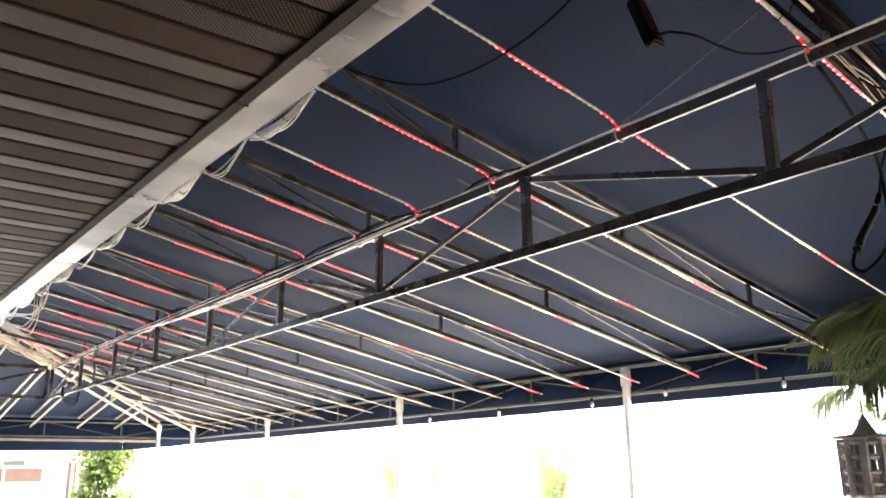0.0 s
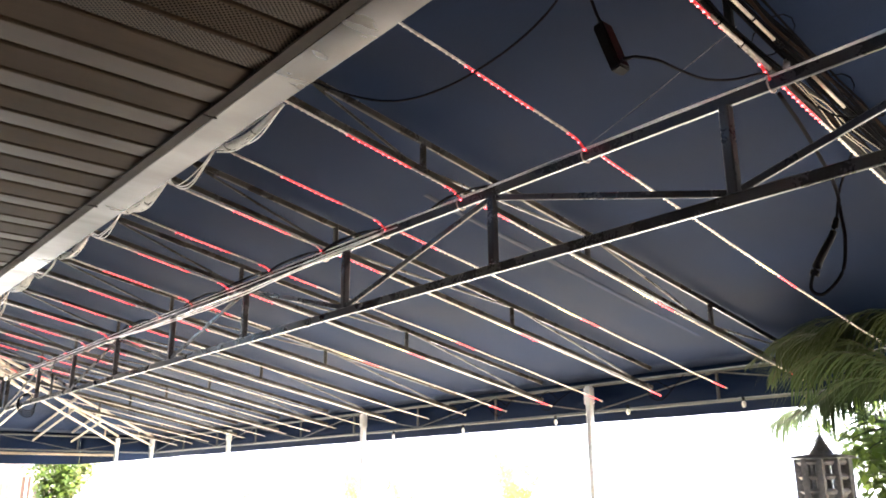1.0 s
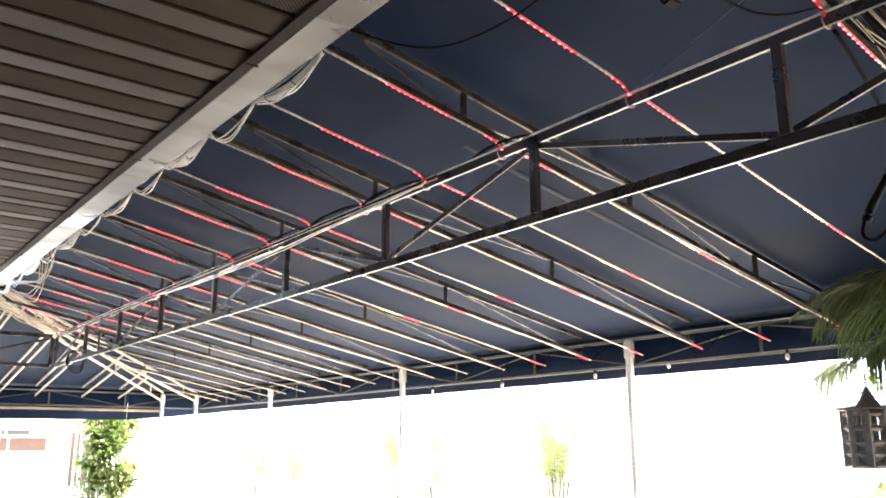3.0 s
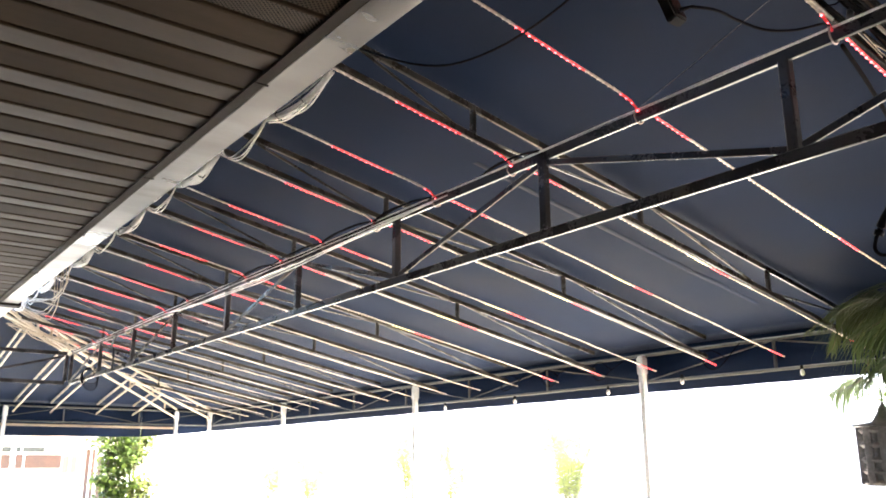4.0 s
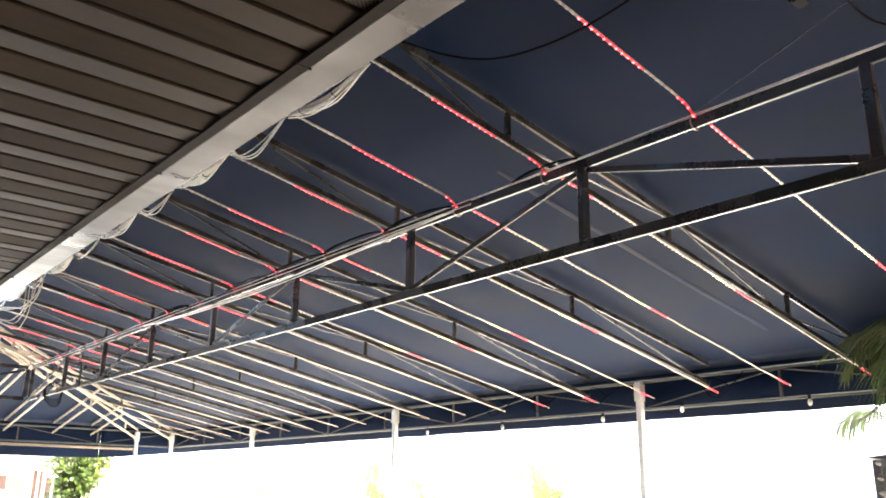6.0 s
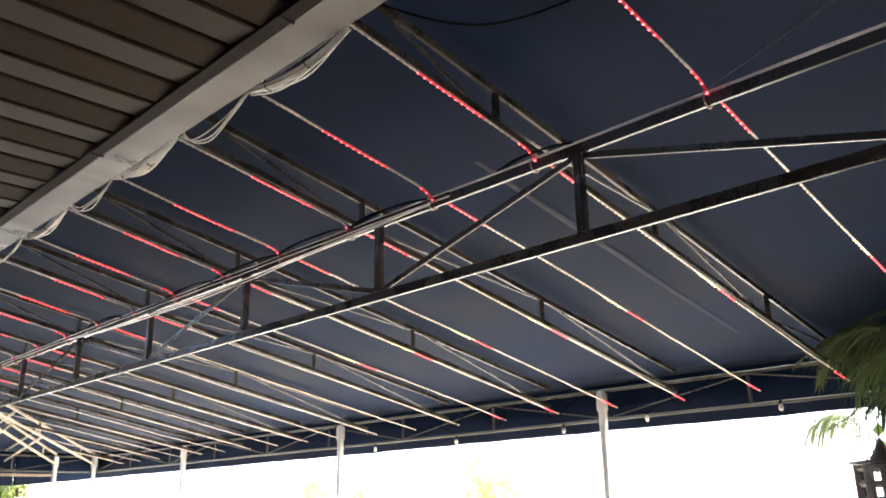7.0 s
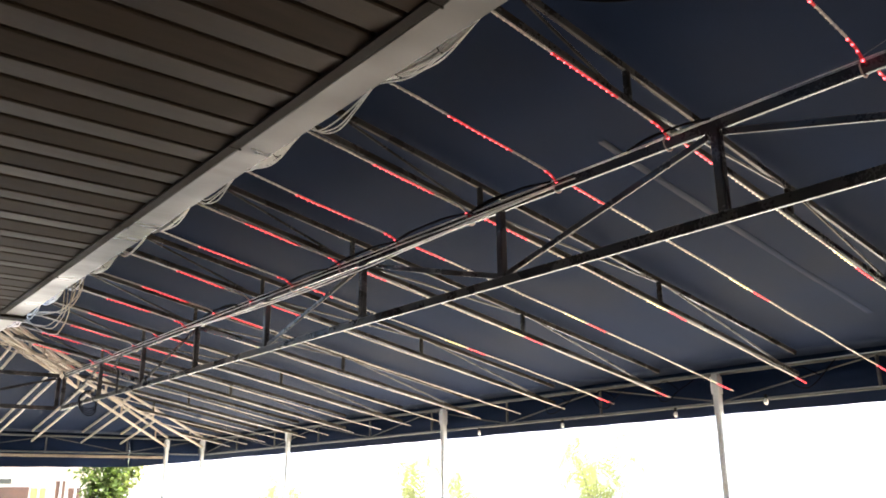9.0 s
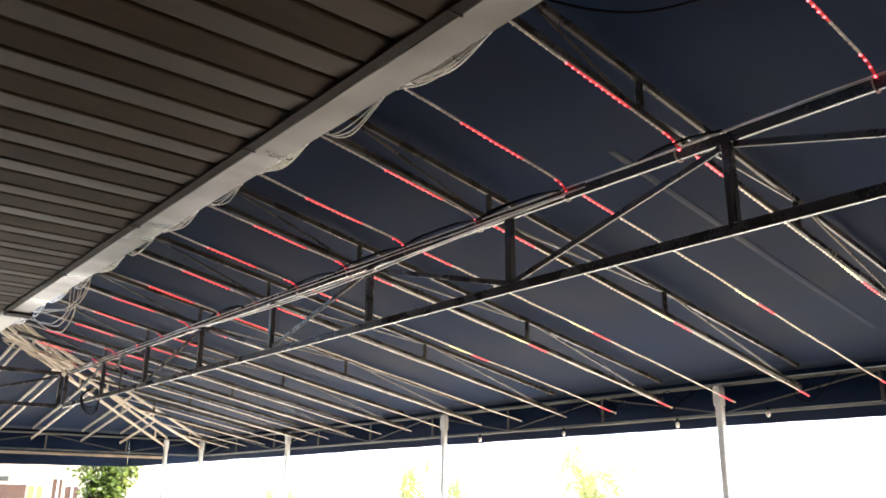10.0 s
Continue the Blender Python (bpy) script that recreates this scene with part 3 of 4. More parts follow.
for k, (xa, xb, h) in enumerate(((-3.05, -3.62, 0.015), (-3.6, -4.3, 0.025), (-4.25, -4.95, 0.018), (-2.2, -2.6, 0.012), (-5.0, -5.6, 0.025), (-6.3, -6.9, 0.025))):
    for q in range(2):
        pts = [(xa, 2.97, 2.945), (xa * 0.7 + xb * 0.3, 2.96, 2.95 + 0.6 * h * (0.7 + 0.3 * q)), (xa * 0.3 + xb * 0.7, 2.96, 2.95 + 0.6 * h * (1 - 0.35 * q)), (xb, 2.97, 2.945)]
        part("lead", sweep(wobble(pts, 0.008, k * 3 + q, 6), 0.005, 5), BLACKCABLE, root, smooth=True)
for x in sorted(xs_truss + xs_strip, reverse=True)[:14]:
    part("strap", ring((x, TRUSS_Y, TOP_Z), (1, 0, 0), 0.03, 0.0035), TIE, root, "pale strap round the chord")


BROWNCABLE = material("brown_cable_sheath", (0.022, 0.012, 0.008), 0.7, 0.0, (60, 0.15), (8, 0.3), (50, 0.05), spec=0.03)


def crowded_rafter():
    """Leads and conduit lashed to the rafter nearest the added end wall."""
    root = thing("rafter_leads", "tangle of dark leads and bright conduit along a rafter", "cable bundle")
    rnd = random.Random(12)
    for k in range(20):
        dx, dz = rnd.uniform(-0.015, 0.06), rnd.uniform(0.0, 0.13)
        ys = np.linspace(1.9, 6.2, 9)
        pts = [(-0.77 + dx + rnd.uniform(-0.02, 0.02), y, low_z(y) + 0.03 + dz + rnd.uniform(-0.025, 0.025)) for y in ys]
        part("lead", sweep(wobble(pts, 0.02, k, 6), rnd.choice((0.004, 0.005, 0.0065)), 6), BROWNCABLE if k % 4 == 2 else BLACKCABLE, root, smooth=True)
    for ya, yb in ((1.9, 2.85), (3.09, 3.33), (4.1, 4.7)):
        part("conduit", sweep([(-0.697, ya, low_z(ya) + 0.002), (-0.70, yb, low_z(yb) + 0.002)], 0.006, 8), GALV, root, "bright metal conduit", smooth=True)
    for y in (2.72, 2.89):
        part("clamp", ring((-0.698, y, low_z(y) + 0.002), (0, 1, -0.19), 0.008, 0.003), PLASTIC, root, "dark pipe clamp")
    part("sleeve_tube", sweep(wobble([(-0.785, y, low_z(y) - 0.004) for y in (2.62, 2.75, 2.88, 2.97)], 0.004, 5, 6), 0.007, 8), STRIP, root, "clear protective tube", smooth=True)
    part("coil_tie", ring((-0.785, 2.66, low_z(2.66) - 0.002), (0, 1, -0.19), 0.015, 0.003), BLACKCABLE, root, "wire tie")
    part("coil_tie", ring((-0.788, 2.80, low_z(2.80) - 0.002), (0.2, 1, -0.19), 0.014, 0.0025), BLACKCABLE, root, "wire tie")
    part("lamp_socket", sweep([(-0.735, 2.99, low_z(2.99) - 0.01), (-0.737, 3.0, low_z(3.0) + 0.012), (-0.74, 3.01, low_z(3.0) + 0.035)], 0.013, 10, taper=0.7), WICKER, root, "grey cable gland", smooth=True)
    for k in range(3):
        ys = np.linspace(3.05 + 0.05 * k, 3.75 + 0.12 * k, 7)
        pts = [(-0.765 + 0.014 * k + rnd.uniform(-0.014, 0.014), y, low_z(y) - 0.004 + rnd.uniform(-0.02, 0.012)) for y in ys]
        part("lead", sweep(wobble(pts, 0.012, 70 + k, 6), 0.0018, 5), TANCABLE, root, "thin pale lead", smooth=True)
    for y in np.arange(2.1, 6.1, 0.42):
        part("strap", ring((-0.745, y, low_z(y) + 0.09), (0, 1, -0.19), 0.08, 0.0025), BLACKCABLE, root, "black cable strap")
    for k in range(4):
        y = 3.2 + 0.5 * k
        pts = [(-0.8, y, low_z(y) + 0.03), (-0.72, y + 0.1, low_z(y) - 0.06), (-0.62, y + 0.25, low_z(y) - 0.05), (-0.7, y + 0.4, low_z(y) + 0.05)]
        part("lead", sweep(spline(pts, 6), 0.004, 5), BLACKCABLE, root, smooth=True)


crowded_rafter()


def adapter():
    root = thing("power_adapter", "black plastic power adapter hanging on its cable", "power adapter")
    a, b = Vector((-0.826, 2.10, 2.806)), Vector((-0.772, 2.10, 2.645))
    bm = bmesh.new()
    bmesh.ops.create_cube(bm, size=1, matrix=Matrix.Diagonal((0.052, 0.034, (b - a).length, 1)))
    bmesh.ops.bevel(bm, geom=bm.edges[:], offset=0.006, segments=2, affect="EDGES")
    bmesh.ops.transform(bm, matrix=Matrix.Translation((a + b) / 2) @ (a - b).to_track_quat("Z", "Y").to_matrix().to_4x4(), verts=bm.verts[:])
    part("housing", bm, PLASTIC, root)
    part("sleeve", sweep([a, a + (a - b).normalized() * 0.035], 0.007, 8, taper=0.6), PLASTIC, root)
    part("sleeve", sweep([(-0.765, 2.1, 2.675), (-0.742, 2.12, 2.682)], 0.007, 8, taper=0.6), PLASTIC, root)
    lead = [(-0.742, 2.12, 2.682), (-0.721, 2.20, 2.690), (-0.748, 2.35, 2.723), (-0.757, 2.50, 2.751), (-0.763, 2.68, 2.815), (-0.762, 2.85, 2.894), (-0.80, 2.98, 2.95)]
    part("lead", sweep(spline(lead, 8), 0.0042, 6), BLACKCABLE, root, smooth=True)
    hang = [(-0.838, 2.10, 2.84), (-0.87, 2.10, 2.95), (-0.93, 2.14, 3.06), (-1.03, 2.2, 3.10), (-1.12, 2.25, 3.085), (-1.25, 2.25, 3.033), (-1.42, 2.25, 3.005), (-1.63, 2.25, 3.0), (-1.85, 2.25, 3.03),
            (-2.04, 2.25, 3.09), (-2.2, 2.2, 3.16), (-2.36, 2.12, 3.255), (-2.42, 2.08, 3.29)]
    part("lead", sweep(spline(hang, 8), 0.0046, 6), BLACKCABLE, root, "slack black lead", smooth=True)


adapter()

root = thing("hanging_plug_lead", "black lead with a plug hanging in a long loop", "cable")
loop = [(-0.80, 3.05, 2.90), (-0.86, 3.35, 2.86), (-0.97, 3.8, 2.80), (-1.0, 3.9, 2.68), (-1.0, 3.9, 2.57), (-1.03, 3.9, 2.44), (-1.12, 3.9, 2.365), (-1.17, 3.9, 2.40), (-1.13, 3.9, 2.50), (-1.07, 3.9, 2.58)]
part("lead", sweep(spline(loop, 8), 0.008, 8), BLACKCABLE, root, smooth=True)
part("plug", sweep(spline([(-1.15, 3.9, 2.45), (-1.12, 3.9, 2.51), (-1.05, 3.9, 2.61), (-1.02, 3.9, 2.68)], 5), 0.021, 10, taper=0.6), PLASTIC, root, "black moulded plug", smooth=True)
part("lead", sweep(spline([(-1.02, 3.9, 2.68), (-0.98, 3.88, 2.80), (-0.88, 3.8, 2.90), (-0.80, 3.7, 2.88)], 6), 0.006, 6), BLACKCABLE, root, smooth=True)

# a slack tie wire on the canvas, and leads by the building's corner
root = thing("tie_wire", "thin slack tie wire under the canvas", "wire")
part("wire", sweep([(-1.69, 3.05, 2.98), (-1.3, 3.0, 3.06), (-0.85, 2.9, 3.13)], 0.0015, 4), WICKER, root)
root = thing("corner_leads", "tangle of pale leads hanging at the building corner", "cable")
rnd = random.Random(8)
for k in range(6):
    x = -6.75 - 0.09 * k
    d = rnd.uniform(0.10, 0.30)
    pts = [(x, 1.97, 3.13), (x - 0.15, 2.0, 3.1 - d * 0.75), (x - 0.45 - 0.2 * rnd.random(), 2.02, 3.1 - d), (x - 0.9, 2.0, 3.1 - d * 0.7), (x - 1.3, 1.95, 3.06)]
    part("lead", sweep(wobble(pts, 0.012, k, 6), 0.0042, 5), TANCABLE, root, smooth=True)
for k in range(6):
    a = (-9.3 - 0.12 * k, 1.95 + 0.03 * k, 3.05)
    b = (END_X + 0.3 + 0.1 * k, TRUSS_Y - 0.1 + 0.05 * k, 2.93)
    mid = tuple((p + q) / 2 for p, q in zip(a, b))
    part("lead", sweep(wobble([a, (mid[0], mid[1], mid[2] - rnd.uniform(0.0, 0.08)), b], 0.04, 20 + k, 6), 0.0055, 5), TANCABLE, root, smooth=True)

root = thing("cable_coil", "coil of black cable hung on the truss", "cable")
bm = bmesh.new()
for k in range(4):
    ring((-9.8 + 0.03 * k, 2.99 - 0.012 * k, 2.55 - 0.02 * k), (1, 0.25 + 0.1 * k, 0.1 * k), 0.10 + 0.008 * k, 0.005, bm)
part("loop", bm, BLACKCABLE, root)
root = thing("bent_bracket", "dark bent steel bar bolted to the truss", "bracket")
part("bar", sweep(spline([(-8.82, 2.97, 2.91), (-8.90, 2.97, 2.85), (-8.99, 2.97, 2.80), (-8.88, 2.97, 2.74), (-8.87, 2.97, 2.52)], 3), 0.012, 6), STEEL, root)

# small bulbs at the eave
for x, z in ((-3.98, 2.26), (-4.81, 2.225), (-6.1, 2.22), (-2.9, 2.24), (-7.3, 2.22)):
    root = thing("eave_bulb", "small frosted bulb hanging from the eave pipe", "bulb", "bulbs along the eave")
    bm = bmesh.new()
    bmesh.ops.create_uvsphere(bm, u_segments=10, v_segments=8, radius=0.017, matrix=Matrix.Translation((x, 6.30, z - 0.055)) @ Matrix.Diagonal((1, 1, 1.5, 1)))
    part("glass", bm, BULB, root, smooth=True)
    part("socket", sweep([(x, 6.30, z - 0.03), (x, 6.30, z)], 0.011, 8), PLASTIC, root)
for k, x in enumerate((-3.4, -4.6, -5.3, -5.9)):
    root = thing("eave_lead", "slack lead looped on the eave frame", "cable", "leads on the eave frame")
    pts = [(x, 6.29, 2.45), (x - 0.1, 6.27, 2.36), (x - 0.22, 6.26, 2.28), (x - 0.33, 6.27, 2.30), (x - 0.36, 6.28, 2.40), (x - 0.25, 6.28, 2.44), (x - 0.12, 6.28, 2.36)]
    part("lead", sweep(wobble(pts, 0.03, 60 + k, 6), 0.004, 5), BLACKCABLE, root, smooth=True)


# ---- plants and hanging things ----
def frond(path, length, leaflets, droop, mat, parent, seed, width=0.02):
    """A feathered palm leaf: a rib along path, and narrow folded leaflets on both sides. length: of the middle leaflets."""
    rnd = random.Random(seed)
    pts = spline(path, 10)
    rib = part("rib", sweep(pts, 0.009, 5, taper=0.25), STEM, parent)
    bm = bmesh.new()
    n = len(pts)
    for k in range(leaflets):
        t = 0.15 + 0.84 * k / (leaflets - 1)
        f = t * (n - 1)
        i = min(int(f), n - 2)
        p = pts[i].lerp(pts[i + 1], f - i)
        d = (pts[i + 1] - pts[i]).normalized()
        side = d.cross(UP)
        side = side.normalized() if side.length > 0.05 else Vector((1, 0, 0))
        up = side.cross(d).normalized()
        ll = length * (0.45 + 0.75 * math.sin(math.pi * min(1, 0.15 + 0.8 * t))) * rnd.uniform(0.8, 1.1)
        for s in (-1, 1):
            way = (side * s + d * (0.55 + 0.5 * t) + up * rnd.uniform(0.0, 0.25)).normalized()
            w = width * rnd.uniform(0.8, 1.2)
            sag = droop * rnd.uniform(0.55, 1.35)
            prev = None
            for q in range(5):
                u = q / 4
                c = p + way * ll * u - UP * sag * ll * u * u
                ww = w * (0.5 + 1.6 * u * (1 - u)) * (1 - u ** 3) + 0.0006
                cross = way.cross(up).normalized()
                v = [bm.verts.new(c - cross * ww / 2 + up * 0.15 * ww), bm.verts.new(c), bm.verts.new(c + cross * ww / 2 + up * 0.15 * ww)]
                if prev:
                    bm.faces.new((prev[0], v[0], v[1], prev[1])), bm.faces.new((prev[1], v[1], v[2], prev[2]))
                prev = v
    part("blade", bm, mat, parent)
    return rib


def palm(name, x, y, height, spread, fronds, mat, label, seed, group="", leaf=0.28):
    root = thing(name, label, "palm", group)
    rnd = random.Random(seed)
    for k in range(4):
        a = rnd.uniform(0, 6.3)
        bx, by = x + 0.08 * math.cos(a), y + 0.08 * math.sin(a)
        part("trunk", sweep([(bx, by, 0), (bx + 0.03 * math.cos(a), by + 0.03 * math.sin(a), height * 0.25), (bx + 0.1 * math.cos(a), by + 0.1 * math.sin(a), height * 0.45)], 0.028, 7, taper=0.7), STEM, root)
    for k in range(fronds):
        a = 2 * math.pi * k / fronds + rnd.uniform(-0.3, 0.3)
        h = height * rnd.uniform(0.7, 1.0)
        r = spread * rnd.uniform(0.5, 1.0)
        c, s = math.cos(a), math.sin(a)
        stalk = tagged(new("leaf"), "feathered green palm leaf")
        stalk.parent = root
        path = [(x + 0.05 * c, y + 0.05 * s, height * 0.35), (x + 0.25 * r * c, y + 0.25 * r * s, h * 0.75), (x + 0.65 * r * c, y + 0.65 * r * s, h), (x + r * c, y + r * s, h * 0.88)]
        frond(path, leaf, 26, 0.35, mat, stalk, seed * 31 + k)
    return root


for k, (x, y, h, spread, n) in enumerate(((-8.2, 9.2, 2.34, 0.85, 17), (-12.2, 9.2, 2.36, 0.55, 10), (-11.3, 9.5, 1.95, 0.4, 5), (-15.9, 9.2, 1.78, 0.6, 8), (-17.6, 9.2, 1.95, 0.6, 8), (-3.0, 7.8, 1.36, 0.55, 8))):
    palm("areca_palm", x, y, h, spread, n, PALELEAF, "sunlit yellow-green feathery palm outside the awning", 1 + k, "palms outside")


def corner_palm():
    """A large palm at the awning edge whose leaves reach in under the canvas."""
    root = thing("coconut_palm", "large dark green palm with long drooping leaves at the awning edge", "palm")
    part("trunk", sweep([(-0.95, 5.75, 0), (-0.98, 5.73, 0.8), (-1.05, 5.70, 1.58)], 0.07, 10, taper=0.7), STEM, root)
    crown = (-1.05, 5.70, 1.55)
    tips = [
        [(-1.35, 5.62, 2.10), (-1.72, 5.60, 2.42), (-2.02, 5.62, 2.52), (-2.25, 5.66, 2.48)],
        [(-1.30, 5.70, 2.20), (-1.65, 5.78, 2.56), (-2.05, 5.85, 2.63), (-2.38, 5.92, 2.52)],
        [(-1.20, 5.80, 2.20), (-1.45, 5.92, 2.52), (-1.85, 6.0, 2.58), (-2.2, 6.05, 2.46)],
        [(-1.35, 6.0, 1.75), (-1.70, 6.15, 1.90), (-2.0, 6.2, 2.06), (-2.22, 6.2, 2.16)],
        [(-1.15, 5.60, 2.20), (-1.35, 5.50, 2.50), (-1.65, 5.45, 2.56), (-1.95, 5.42, 2.42)],
        [(-1.25, 5.55, 2.0), (-1.55, 5.48, 2.28), (-1.82, 5.45, 2.36), (-2.05, 5.45, 2.28)],
        [(-1.20, 5.85, 2.05), (-1.50, 6.02, 2.33), (-1.85, 6.12, 2.36), (-2.15, 6.2, 2.22)],
        [(-0.98, 5.55, 2.1), (-0.97, 5.35, 2.38), (-1.02, 5.1, 2.44), (-1.1, 4.9, 2.34)],
        [(-0.85, 5.85, 1.95), (-0.55, 6.05, 2.2), (-0.25, 6.25, 2.1)],
        [(-1.25, 6.0, 1.60), (-1.55, 6.35, 1.72), (-1.85, 6.7, 1.62)],
        [(-1.7, 6.2, 1.62), (-2.3, 6.55, 1.86), (-2.6, 6.6, 2.13), (-2.83, 6.6, 2.05)],
        [(-1.25, 5.7, 1.95), (-1.60, 5.72, 2.18), (-1.9, 5.8, 2.22), (-2.1, 5.85, 2.12)],
    ]
    paths = [[crown] + tip for tip in tips]
    for k, p in enumerate(paths):
        stalk = tagged(new("leaf"), "long drooping palm leaf")
        stalk.parent = root
        if k in (3, 9):
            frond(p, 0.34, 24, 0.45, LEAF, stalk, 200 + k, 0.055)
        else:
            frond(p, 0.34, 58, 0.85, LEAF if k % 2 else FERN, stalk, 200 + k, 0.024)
    return root


corner_palm()


def lantern(x, y, top):
    """A dark pendant lantern: pointed cap, flat brim, and a body pierced by two rows of openings."""
    root = thing("hanging_lantern", "dark grey pendant lantern with a pointed cap and pierced body", "lantern")
    bm = bmesh.new()
    prof = [(0.006, 0.0), (0.02, -0.03), (0.045, -0.08), (0.075, -0.125), (0.19, -0.14), (0.20, -0.155), (0.17, -0.15)]
    n = 20
    rings = [[bm.verts.new((x + r * math.cos(2 * math.pi * k / n), y + r * math.sin(2 * math.pi * k / n), top + h)) for k in range(n)] for r, h in prof]
    for a, b in zip(rings, rings[1:]):
        for k in range(n):
            bm.faces.new((a[k], a[(k + 1) % n], b[(k + 1) % n], b[k]))
    bm.faces.new(rings[0]), bm.faces.new(rings[-1][::-1])
    part("cap", bm, WICKER, root, smooth=True)
    for h in (-0.18, -0.27, -0.36, -0.43, -0.50):
        part("hoop", ring((x, y, top + h), (0, 0, 1), 0.15, 0.019), WICKER, root)
    for k in range(10):
        a = 2 * math.pi * k / 10
        c, s = math.cos(a), math.sin(a)
        part("stave", bar((x + 0.15 * c, y + 0.15 * s, top - 0.16), (x + 0.15 * c, y + 0.15 * s, top - 0.51), 0.05, 0.03), WICKER, root)
    bm = bmesh.new()
    rings = [[bm.verts.new((x + 0.143 * math.cos(2 * math.pi * k / n), y + 0.143 * math.sin(2 * math.pi * k / n), top + h)) for k in range(n)] for h in (-0.36, -0.51)]
    for k in range(n):
        bm.faces.new((rings[0][k], rings[0][(k + 1) % n], rings[1][(k + 1) % n], rings[1][k]))
    bm.faces.new(rings[1])
    part("basin", bm, WICKER, root, smooth=True)
    part("cord", sweep([(x, y, top - 0.01), (x + 0.005, y, top + 0.25), (x - 0.03, y + 0.02, high_z(y) - 0.02)], 0.004, 5), BLACKCABLE, root)


lantern(-2.165, 5.9, 1.91)
root = thing("trailing_plant", "trailing plant with arching leaves by the lantern", "plant")
for k, p in enumerate([
        [(-2.12, 5.98, 2.52), (-2.2, 5.98, 2.3), (-2.3, 5.97, 2.08), (-2.45, 5.95, 2.0)],
        [(-2.12, 5.98, 2.52), (-2.28, 6.0, 2.5), (-2.42, 6.0, 2.42), (-2.5, 6.0, 2.28)],
        [(-2.12, 5.98, 2.52), (-2.1, 5.95, 2.35), (-2.14, 5.92, 2.2), (-2.2, 5.9, 2.08)],
        [(-2.12, 5.98, 2.52), (-2.3, 5.9, 2.55), (-2.45, 5.85, 2.48), (-2.55, 5.8, 2.4)]]):
    stalk = tagged(new("leaf"), "arching green leaf")
    stalk.parent = root
    frond(p, 0.13, 18, 0.5, FERN, stalk, 300 + k, 0.022)


def leafy(name, x, y, z0, z1, r, count, mat, label, seed):
    """A climbing shrub: stems, and many single leaves in uneven clumps."""
    root = thing(name, label, "shrub")
    rnd = random.Random(seed)
    for k in range(5):
        a = rnd.uniform(0, 6.3)
        part("stem", sweep(wobble([(x + 0.1 * math.cos(a), y + 0.1 * math.sin(a), 0), (x + 0.15 * math.cos(a), y + 0.15 * math.sin(a), z1 * 0.5), (x + 0.3 * r * math.cos(a), y + 0.5 * r * math.sin(a), z1)], 0.06, k, 6), 0.02, 6, taper=0.5), STEM, root)
    clumps = [(x + rnd.uniform(-r, r) * 0.7, y + rnd.uniform(-r, r), rnd.uniform(z0, z1), rnd.uniform(0.1, 0.2)) for k in range(44)]
    verts, faces = [], []
    for i in range(count):
        cx, cy, cz, cr = rnd.choice(clumps)
        p = Vector((cx, cy, cz)) + Vector((rnd.gauss(0, 1), rnd.gauss(0, 1), rnd.gauss(0, 1))) * cr * 0.6
        d = Vector((rnd.gauss(0, 1), rnd.gauss(0, 1), rnd.gauss(-0.5, 0.6))).normalized()
        s = d.cross(UP).normalized() * rnd.uniform(0.02, 0.04)
        ll = rnd.uniform(0.06, 0.13)
        b = len(verts)
        verts += [p, p + d * ll * 0.5 + s, p + d * ll, p + d * ll * 0.5 - s]
        faces.append((b, b + 1, b + 2, b + 3))
    me = bpy.data.meshes.new("leaves")
    me.from_pydata(verts, [], faces)
    me.materials.append(mat)
    ob = tagged(new("leaves", me), "mass of small green leaves", kind="stuff")
    ob.parent = root


leafy("climbing_shrub", -15.3, 4.95, 0.5, 2.25, 0.29, 3400, VINE, "dense green climbing shrub beyond the awning end", 5)
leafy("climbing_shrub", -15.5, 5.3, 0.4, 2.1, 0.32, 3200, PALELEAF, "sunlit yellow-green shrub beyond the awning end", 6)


leafy("climbing_shrub", -1.85, 6.45, 0.7, 2.05, 0.34, 3200, VINE, "green leafy shrub at the awning edge", 7)

# ---- across the street ----
YELLOW = material("yellow_panel_paint", (0.42, 0.34, 0.11), 0.6, 0.0, (20, 0.1), (2, 0.15), (30, 0.1))


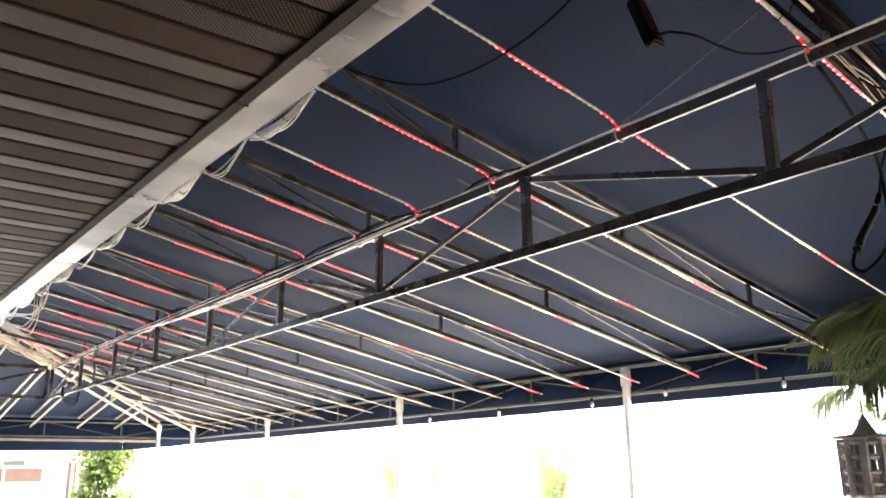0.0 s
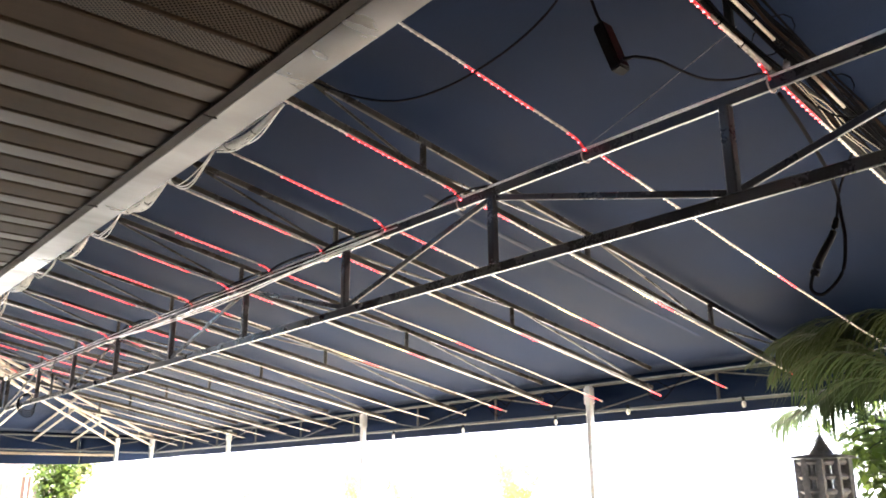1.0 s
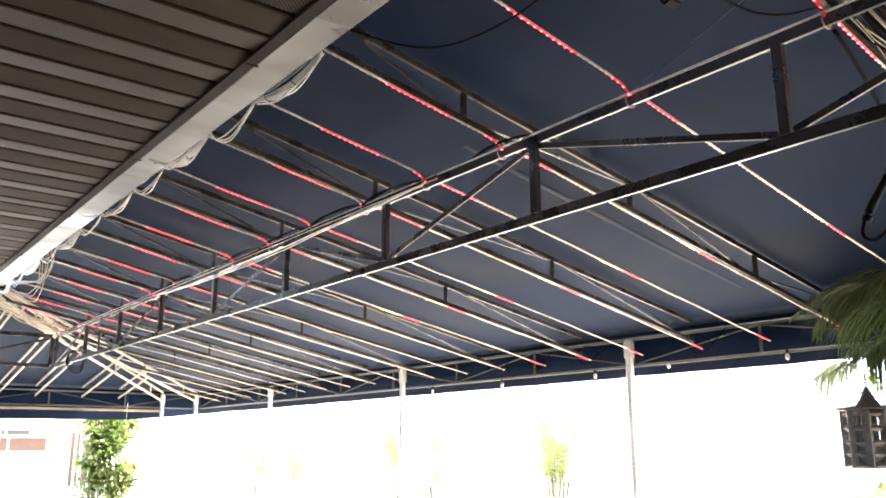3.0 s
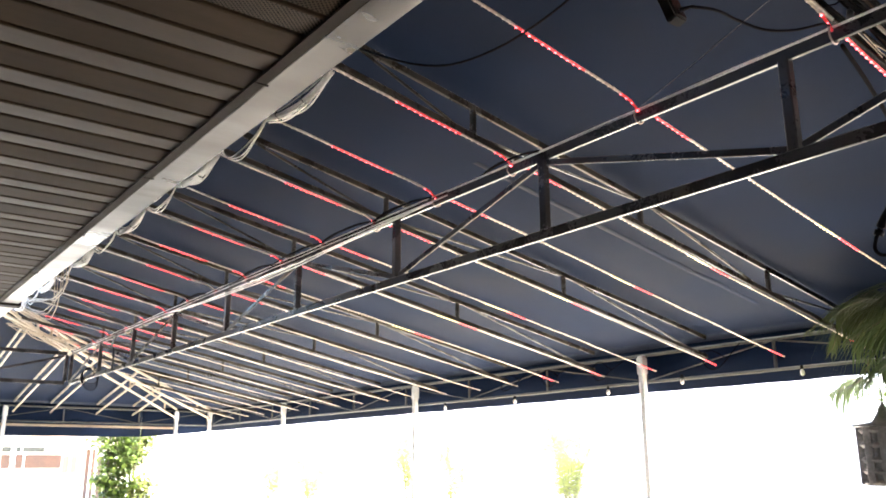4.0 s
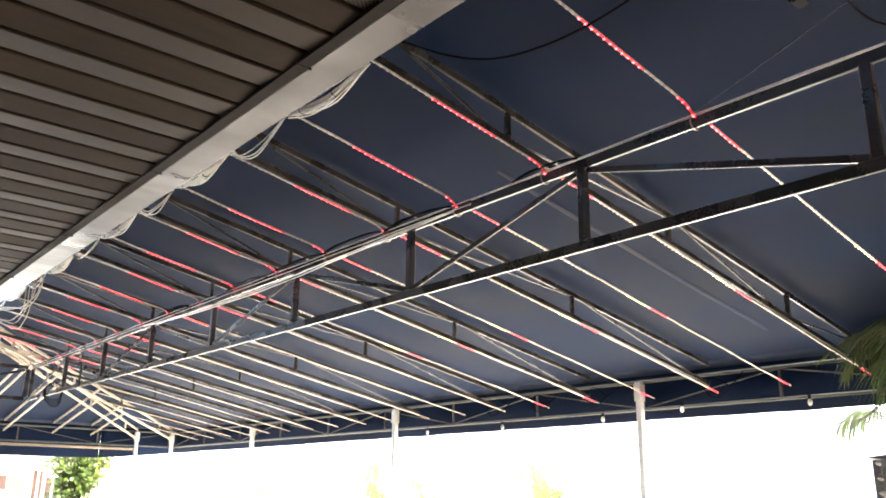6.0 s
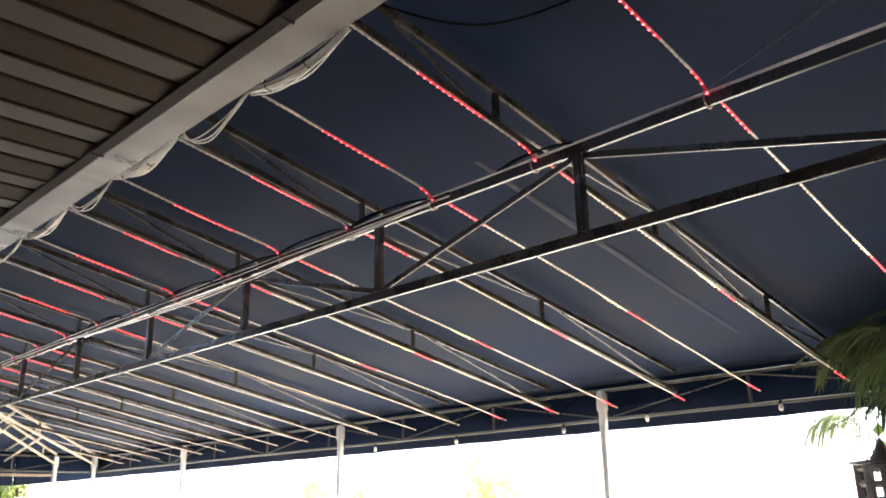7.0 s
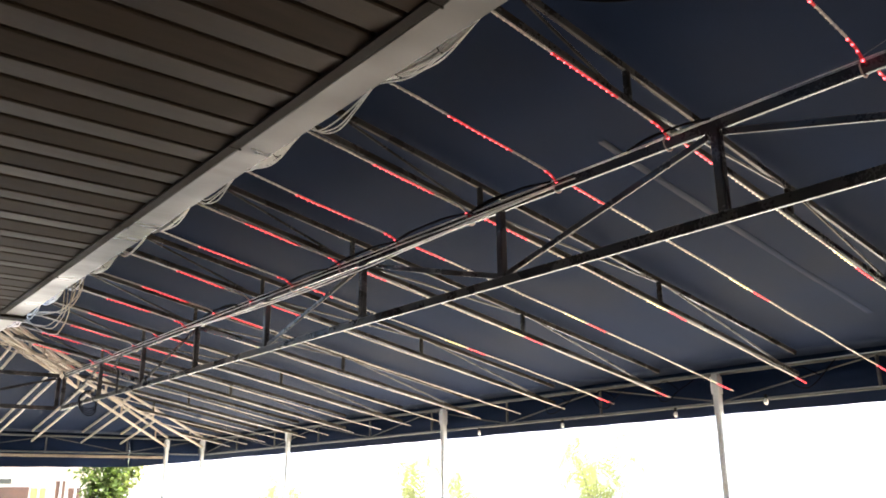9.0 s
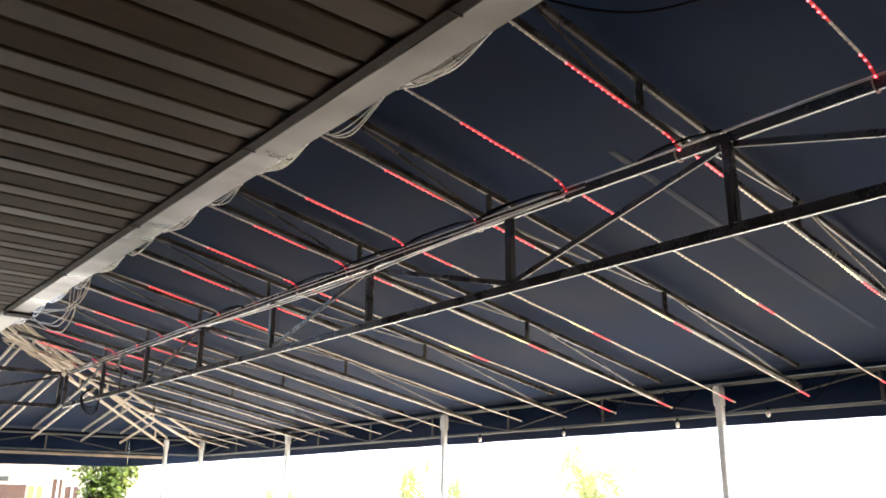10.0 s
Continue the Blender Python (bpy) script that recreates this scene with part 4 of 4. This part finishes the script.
def shop(x, y0, y1, h, label, wall_mat, openings):
    root = thing("shop_building", label, "building")
    part("wall", block((x - 8, y0, 0), (x, y1, h)), wall_mat, root)
    part("roof", block((x - 8.3, y0 - 0.3, h), (x + 0.35, y1 + 0.3, h + 0.25)), WALL, root)
    # porch added to keep the sun off the shop front
    part("porch_roof", block((x, y0 - 0.3, 2.42), (x + 2.6, y1 + 1.2, 2.56)), WALL, root)
    for y in (y0, (y0 + y1) / 2 - 0.3, y1):
        part("porch_post", bar((x + 2.4, y, 0), (x + 2.4, y, 2.42), 0.12, 0.12), POST, root)
    for y, w, zlo, zhi, mat in openings:
        win = part("window", block((x + 0.003, y - w / 2, zlo), (x + 0.03, y + w / 2, zhi)), mat, root)
        part("frame", bar((x + 0.05, y - w / 2, zhi), (x + 0.05, y + w / 2, zhi), 0.08, 0.08), POST, win)
        part("frame", bar((x + 0.05, y, zlo), (x + 0.05, y, zhi), 0.06, 0.06), POST, win)
    return root


shop(-30, 2.0, 9.5, 3.4, "low cream shop with brown signboards, shaded by an added porch", WALL,
     [(6.1, 1.4, 1.98, 2.17, GLASS_DARK), (6.2, 2.3, 1.45, 1.92, BRICKRED), (7.63, 0.44, 1.3, 1.88, YELLOW), (8.29, 0.28, 0.3, 2.1, BRICKRED), (8.75, 0.4, 0.3, 1.88, BRICKRED), (3.4, 1.2, 0.8, 2.0, GLASS_DARK)])


def pale_block(x0, x1, y, h, seed):
    """A long white building added far across the road to fill the glare, with its rows of windows."""
    root = thing("pale_building", "long white building added to fill the overexposed background", "building", "pale buildings across the road")
    part("wall", block((x0, y, 0), (x1, y + 9, h)), WHITEWALL, root)
    part("roof", block((x0 - 0.3, y - 0.35, h), (x1 + 0.3, y + 9.3, h + 0.3)), WHITEWALL, root)
    n = int((x1 - x0) / 4)
    for fl in range(int(h // 3.2)):
        for k in range(n):
            cx = x0 + (x1 - x0) * (k + 0.5) / n
            z = 1.0 + fl * 3.2
            win = part("window", block((cx - 0.7, y - 0.03, z), (cx + 0.7, y - 0.004, z + 1.3)), PALEGLASS, root)
            part("sill", block((cx - 0.8, y - 0.1, z - 0.1), (cx + 0.8, y - 0.004, z - 0.01)), WHITEWALL, win)


WHITEWALL = material("white_render", (0.80, 0.79, 0.76), 0.8, 0.0, (20, 0.04), (0.8, 0.06), (40, 0.2))
# sky glare put into the glass colour, nearly as pale as the wall
PALEGLASS = material("glare_painted_glass", (0.76, 0.76, 0.75), 0.5, 0.0, (5, 0.05), (1, 0.1), (5, 0.0))
pale_block(-42, -14, 34, 6.6, 1)
pale_block(-12, 22, 36, 6.6, 2)
pale_block(-75, -45, 30, 6.6, 3)
